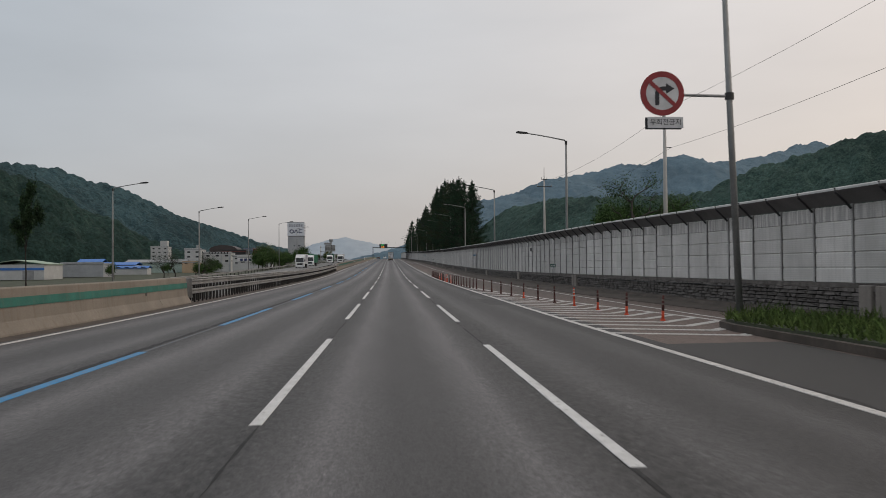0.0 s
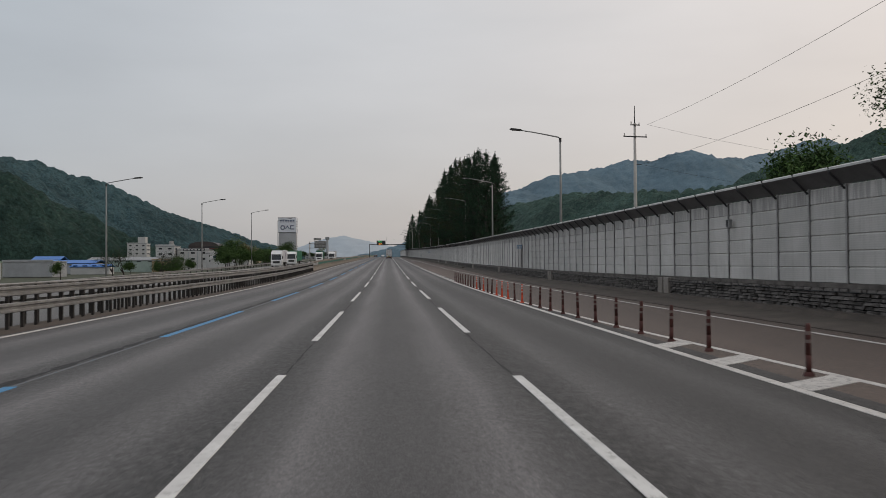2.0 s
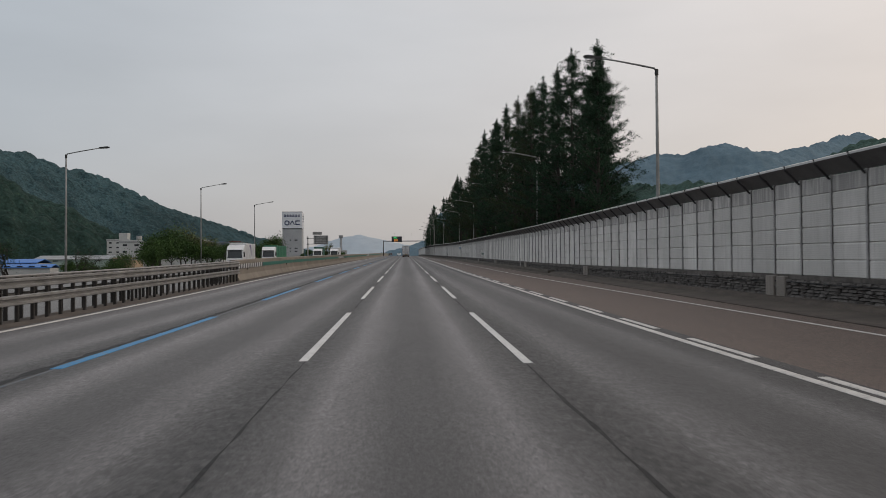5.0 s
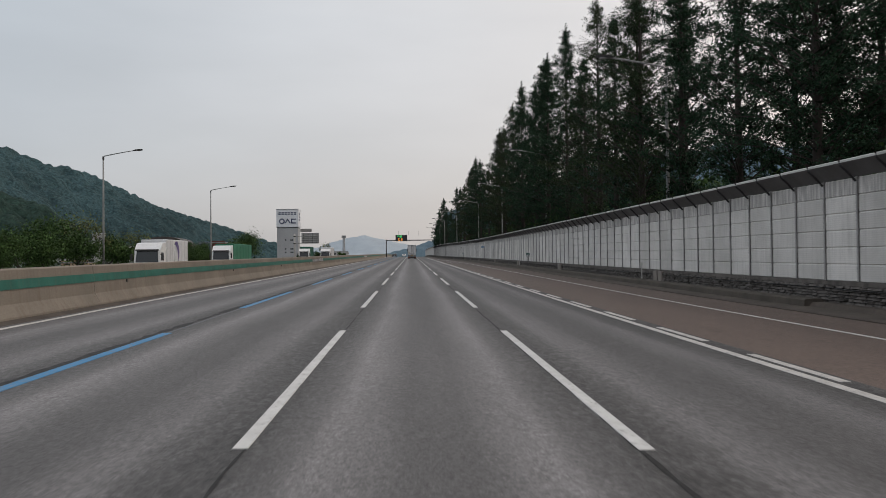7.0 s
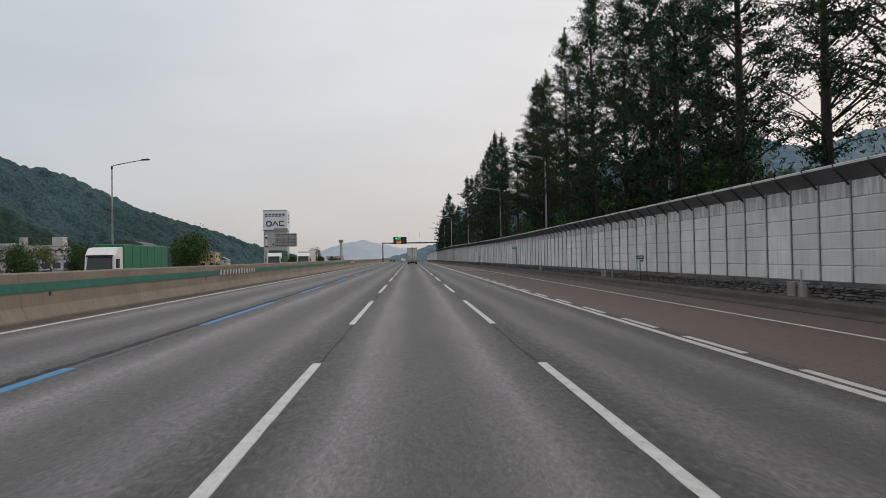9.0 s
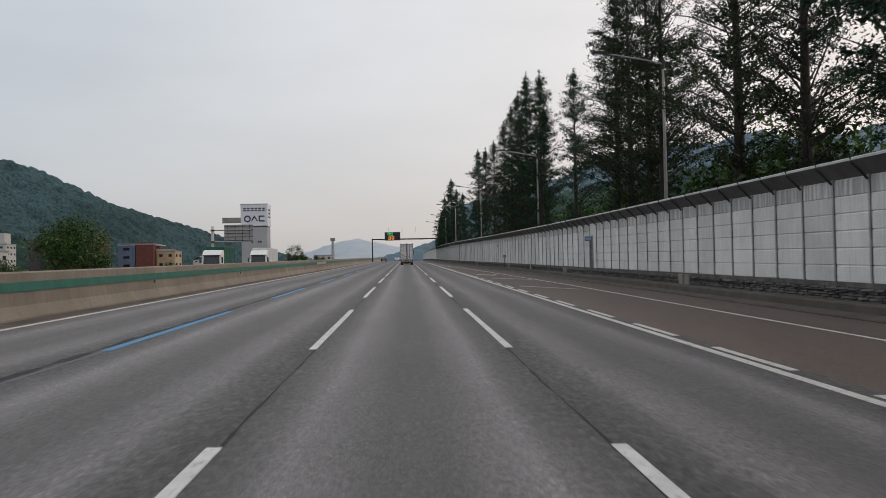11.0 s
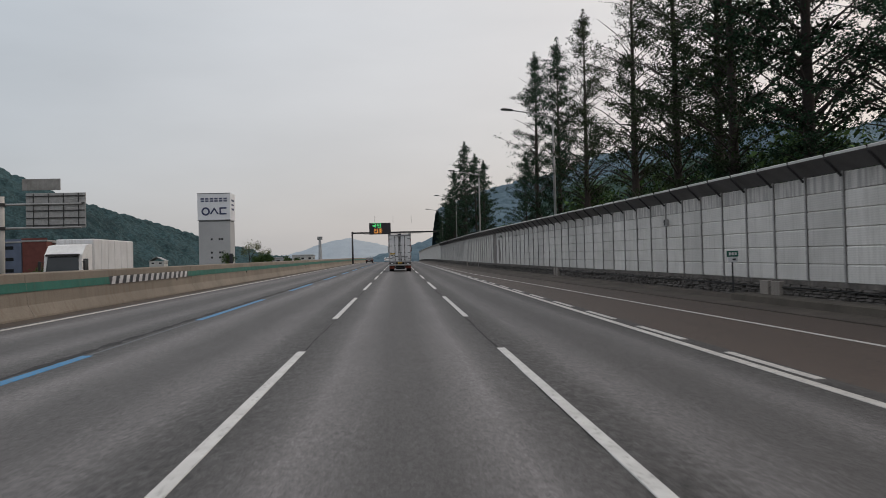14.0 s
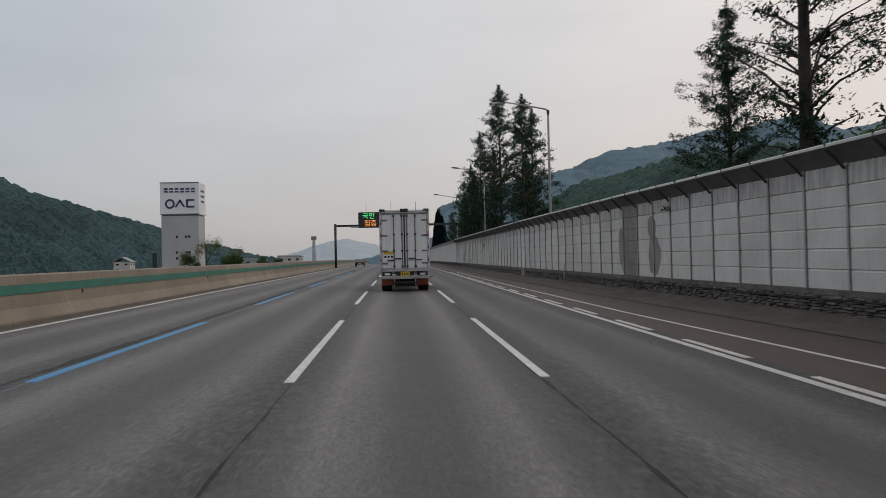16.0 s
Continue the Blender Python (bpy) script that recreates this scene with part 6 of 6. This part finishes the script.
def cab_over_truck(label, body_mat, length, top, box_w=2.45, mark=None, trailer=False):
    """A lorry facing -y; origin on the road under its nose."""
    e = thing("lorry", label, "truck", "oncoming lorries")
    sh = Matrix(((0, 1, 0, 0), (1, 0, 0, 0), (0, 0, 1, 0), (0, 0, 0, 1)))
    cab = part("cab", Geo().extrude([(0.1, 0.45), (0.0, 1.3), (0.28, 2.75), (0.95, 3.35), (2.1, 3.45), (2.1, 0.6)], -1.2, 1.2, m=sh), WHITE, e)
    part("windscreen", Geo().add([(-1.05, 0.02, 1.58), (1.05, 0.02, 1.58), (0.98, 0.20, 2.62), (-0.98, 0.20, 2.62)], [(0, 1, 2, 3)]), GLASS, cab)
    part("sun_visor", Geo().box((0, 0.1, 2.72), (2.1, 0.3, 0.14), b=0.03), DARK, cab)
    part("grille", Geo().box((0, 0.03, 1.05), (1.5, 0.1, 0.5), b=0.03), DARK, cab)
    part("bumper", Geo().box((0, 0.0, 0.5), (2.4, 0.25, 0.4), b=0.06), WHITE, cab)
    for s in (-1, 1):
        part("headlamp", Geo().box((s * 0.9, -0.1, 0.58), (0.4, 0.06, 0.16), b=0.02), HEAD_LENS, cab)
        part("side_window", Geo().box((s * 1.205, 0.85, 2.1), (0.02, 0.9, 0.75), b=0.005), GLASS, cab)
        m = part("mirror", Geo().box((s * 1.42, 0.0, 2.05), (0.16, 0.14, 0.6), b=0.03), DARK, cab)
        part("mirror_arm", Geo().tube([(s * 1.18, 0.2, 2.3), (s * 1.42, 0.02, 2.3)], 0.02, 6), DARK, m)
        wheel(e, s * 1.0, 1.1, 0.5)
        for k in range(3 if trailer else 2):
            wheel(e, s * 0.95, length - 1.3 - 1.25 * k, 0.5, 0.45)
    part("chassis", Geo().box((0, length / 2 + 0.6, 0.85), (0.9, length - 1.5, 0.25), b=0.02), DARK, e)
    box = part("cargo_box", Geo().box((0, 2.3 + (length - 2.3) / 2, (1.05 + top) / 2), (box_w, length - 2.3, top - 1.05), b=0.05), body_mat, e)
    for k in range(7):
        y = 2.4 + (length - 2.5) * k / 6
        part("side_rib", Geo().box((box_w / 2 + 0.012, y, (1.05 + top) / 2), (0.03, 0.06, top - 1.2), b=0.005), body_mat, box)
    if mark:
        g = Geo()
        n = 16
        for k in range(n):
            a, b = -0.6 + 2.6 * k / n, -0.6 + 2.6 * (k + 1) / n
            wd = 0.55 * math.sin(math.pi * (k + 0.5) / n) + 0.1
            g.add([(box_w / 2 + 0.03, 5.4 + math.cos(t) * r, 2.3 + math.sin(t) * r) for t, r in ((a, 1.1 - wd / 2), (b, 1.1 - wd / 2), (b, 1.1 + wd / 2), (a, 1.1 + wd / 2))], [(0, 1, 2, 3)])
        part("swoosh_mark", g, mark, box, "purple curved mark")
    return e


def on_left(x, y):
    return Matrix.Translation((x + road_x(y), y, road_z(y) + OPP)) @ pose(0, 0, 0, 0.7, 0, 0)


cab_over_truck("white box lorry with a purple curved mark", BOX_WHITE, 10.2, 3.75, mark=plain("purple_mark", (0.10, 0.07, 0.22), 0.5)).matrix_world = on_left(-24.8, 243)
cab_over_truck("white tractor pulling a green container", stained("green_container", (0.02, 0.15, 0.085), 0.2, 0.55, scale=0.8), 15.5, 3.7, trailer=True).matrix_world = on_left(-25.2, 277)
cab_over_truck("pale lorry under a dark green tarpaulin", stained("green_tarpaulin", (0.012, 0.085, 0.06), 0.3, 0.75, scale=1.5), 9.0, 3.9).matrix_world = on_left(-25.0, 366)
cab_over_truck("white refrigerated box lorry", BOX_WHITE, 11.0, 3.8).matrix_world = on_left(-21.5, 381)


def sedan(label, paint, m):
    e = thing("car", label, "car", m=m)
    prof = [(0.0, 0.35), (0.0, 0.8), (0.15, 0.92), (0.8, 0.98), (1.5, 1.38), (2.2, 1.45), (3.0, 1.35), (3.7, 0.98), (4.5, 0.85), (4.7, 0.7), (4.72, 0.35)]
    sh = Matrix(((0, 1, 0, 0), (1, 0, 0, 0), (0, 0, 1, 0), (0, 0, 0, 1)))
    body = part("body", Geo().extrude(prof, -0.9, 0.9, m=sh), paint, e)
    part("rear_window", Geo().add([(-0.7, 0.86, 1.03), (0.7, 0.86, 1.03), (0.6, 1.46, 1.37), (-0.6, 1.46, 1.37)], [(0, 1, 2, 3)]), GLASS, body)
    part("windscreen", Geo().add([(-0.7, 3.68, 1.02), (0.7, 3.68, 1.02), (0.6, 3.06, 1.34), (-0.6, 3.06, 1.34)], [(3, 2, 1, 0)]), GLASS, body)
    part("bumper", Geo().box((0, -0.03, 0.5), (1.76, 0.12, 0.26), b=0.05), paint, body)
    part("number_plate", Geo().box((0, -0.1, 0.62), (0.5, 0.02, 0.12), b=0.005), SIGN_WHITE, body)
    for s in (-1, 1):
        part("tail_lamp", Geo().box((s * 0.66, -0.02, 0.8), (0.4, 0.06, 0.12), b=0.02), LAMP_RED, body)
        part("mirror", Geo().box((s * 0.98, 3.1, 1.0), (0.18, 0.1, 0.14), b=0.03), paint, body)
        part("side_window", Geo().box((s * 0.905, 2.3, 1.16), (0.01, 1.6, 0.24)), GLASS, body)
        for y in (0.9, 3.75):
            wheel(e, s * 0.82, y, 0.32, 0.2)
    return e


CAR_BLACK = plain("black_car_paint", (0.02, 0.021, 0.024), 0.25, 0, 0.6)
sedan("black saloon car in the bus lane", CAR_BLACK, Matrix.Translation(at(-7.3, 545, 0)) @ pose(0, 0, 0, 0.7, 0, 0))
sedan("white saloon car far down the lane", WHITE, Matrix.Translation(at(-3.6, 610, 0)))
sedan("white car in the oncoming lanes", WHITE, on_left(-15.5, 560) @ pose(0, 5, 0, 0, 0, 180))
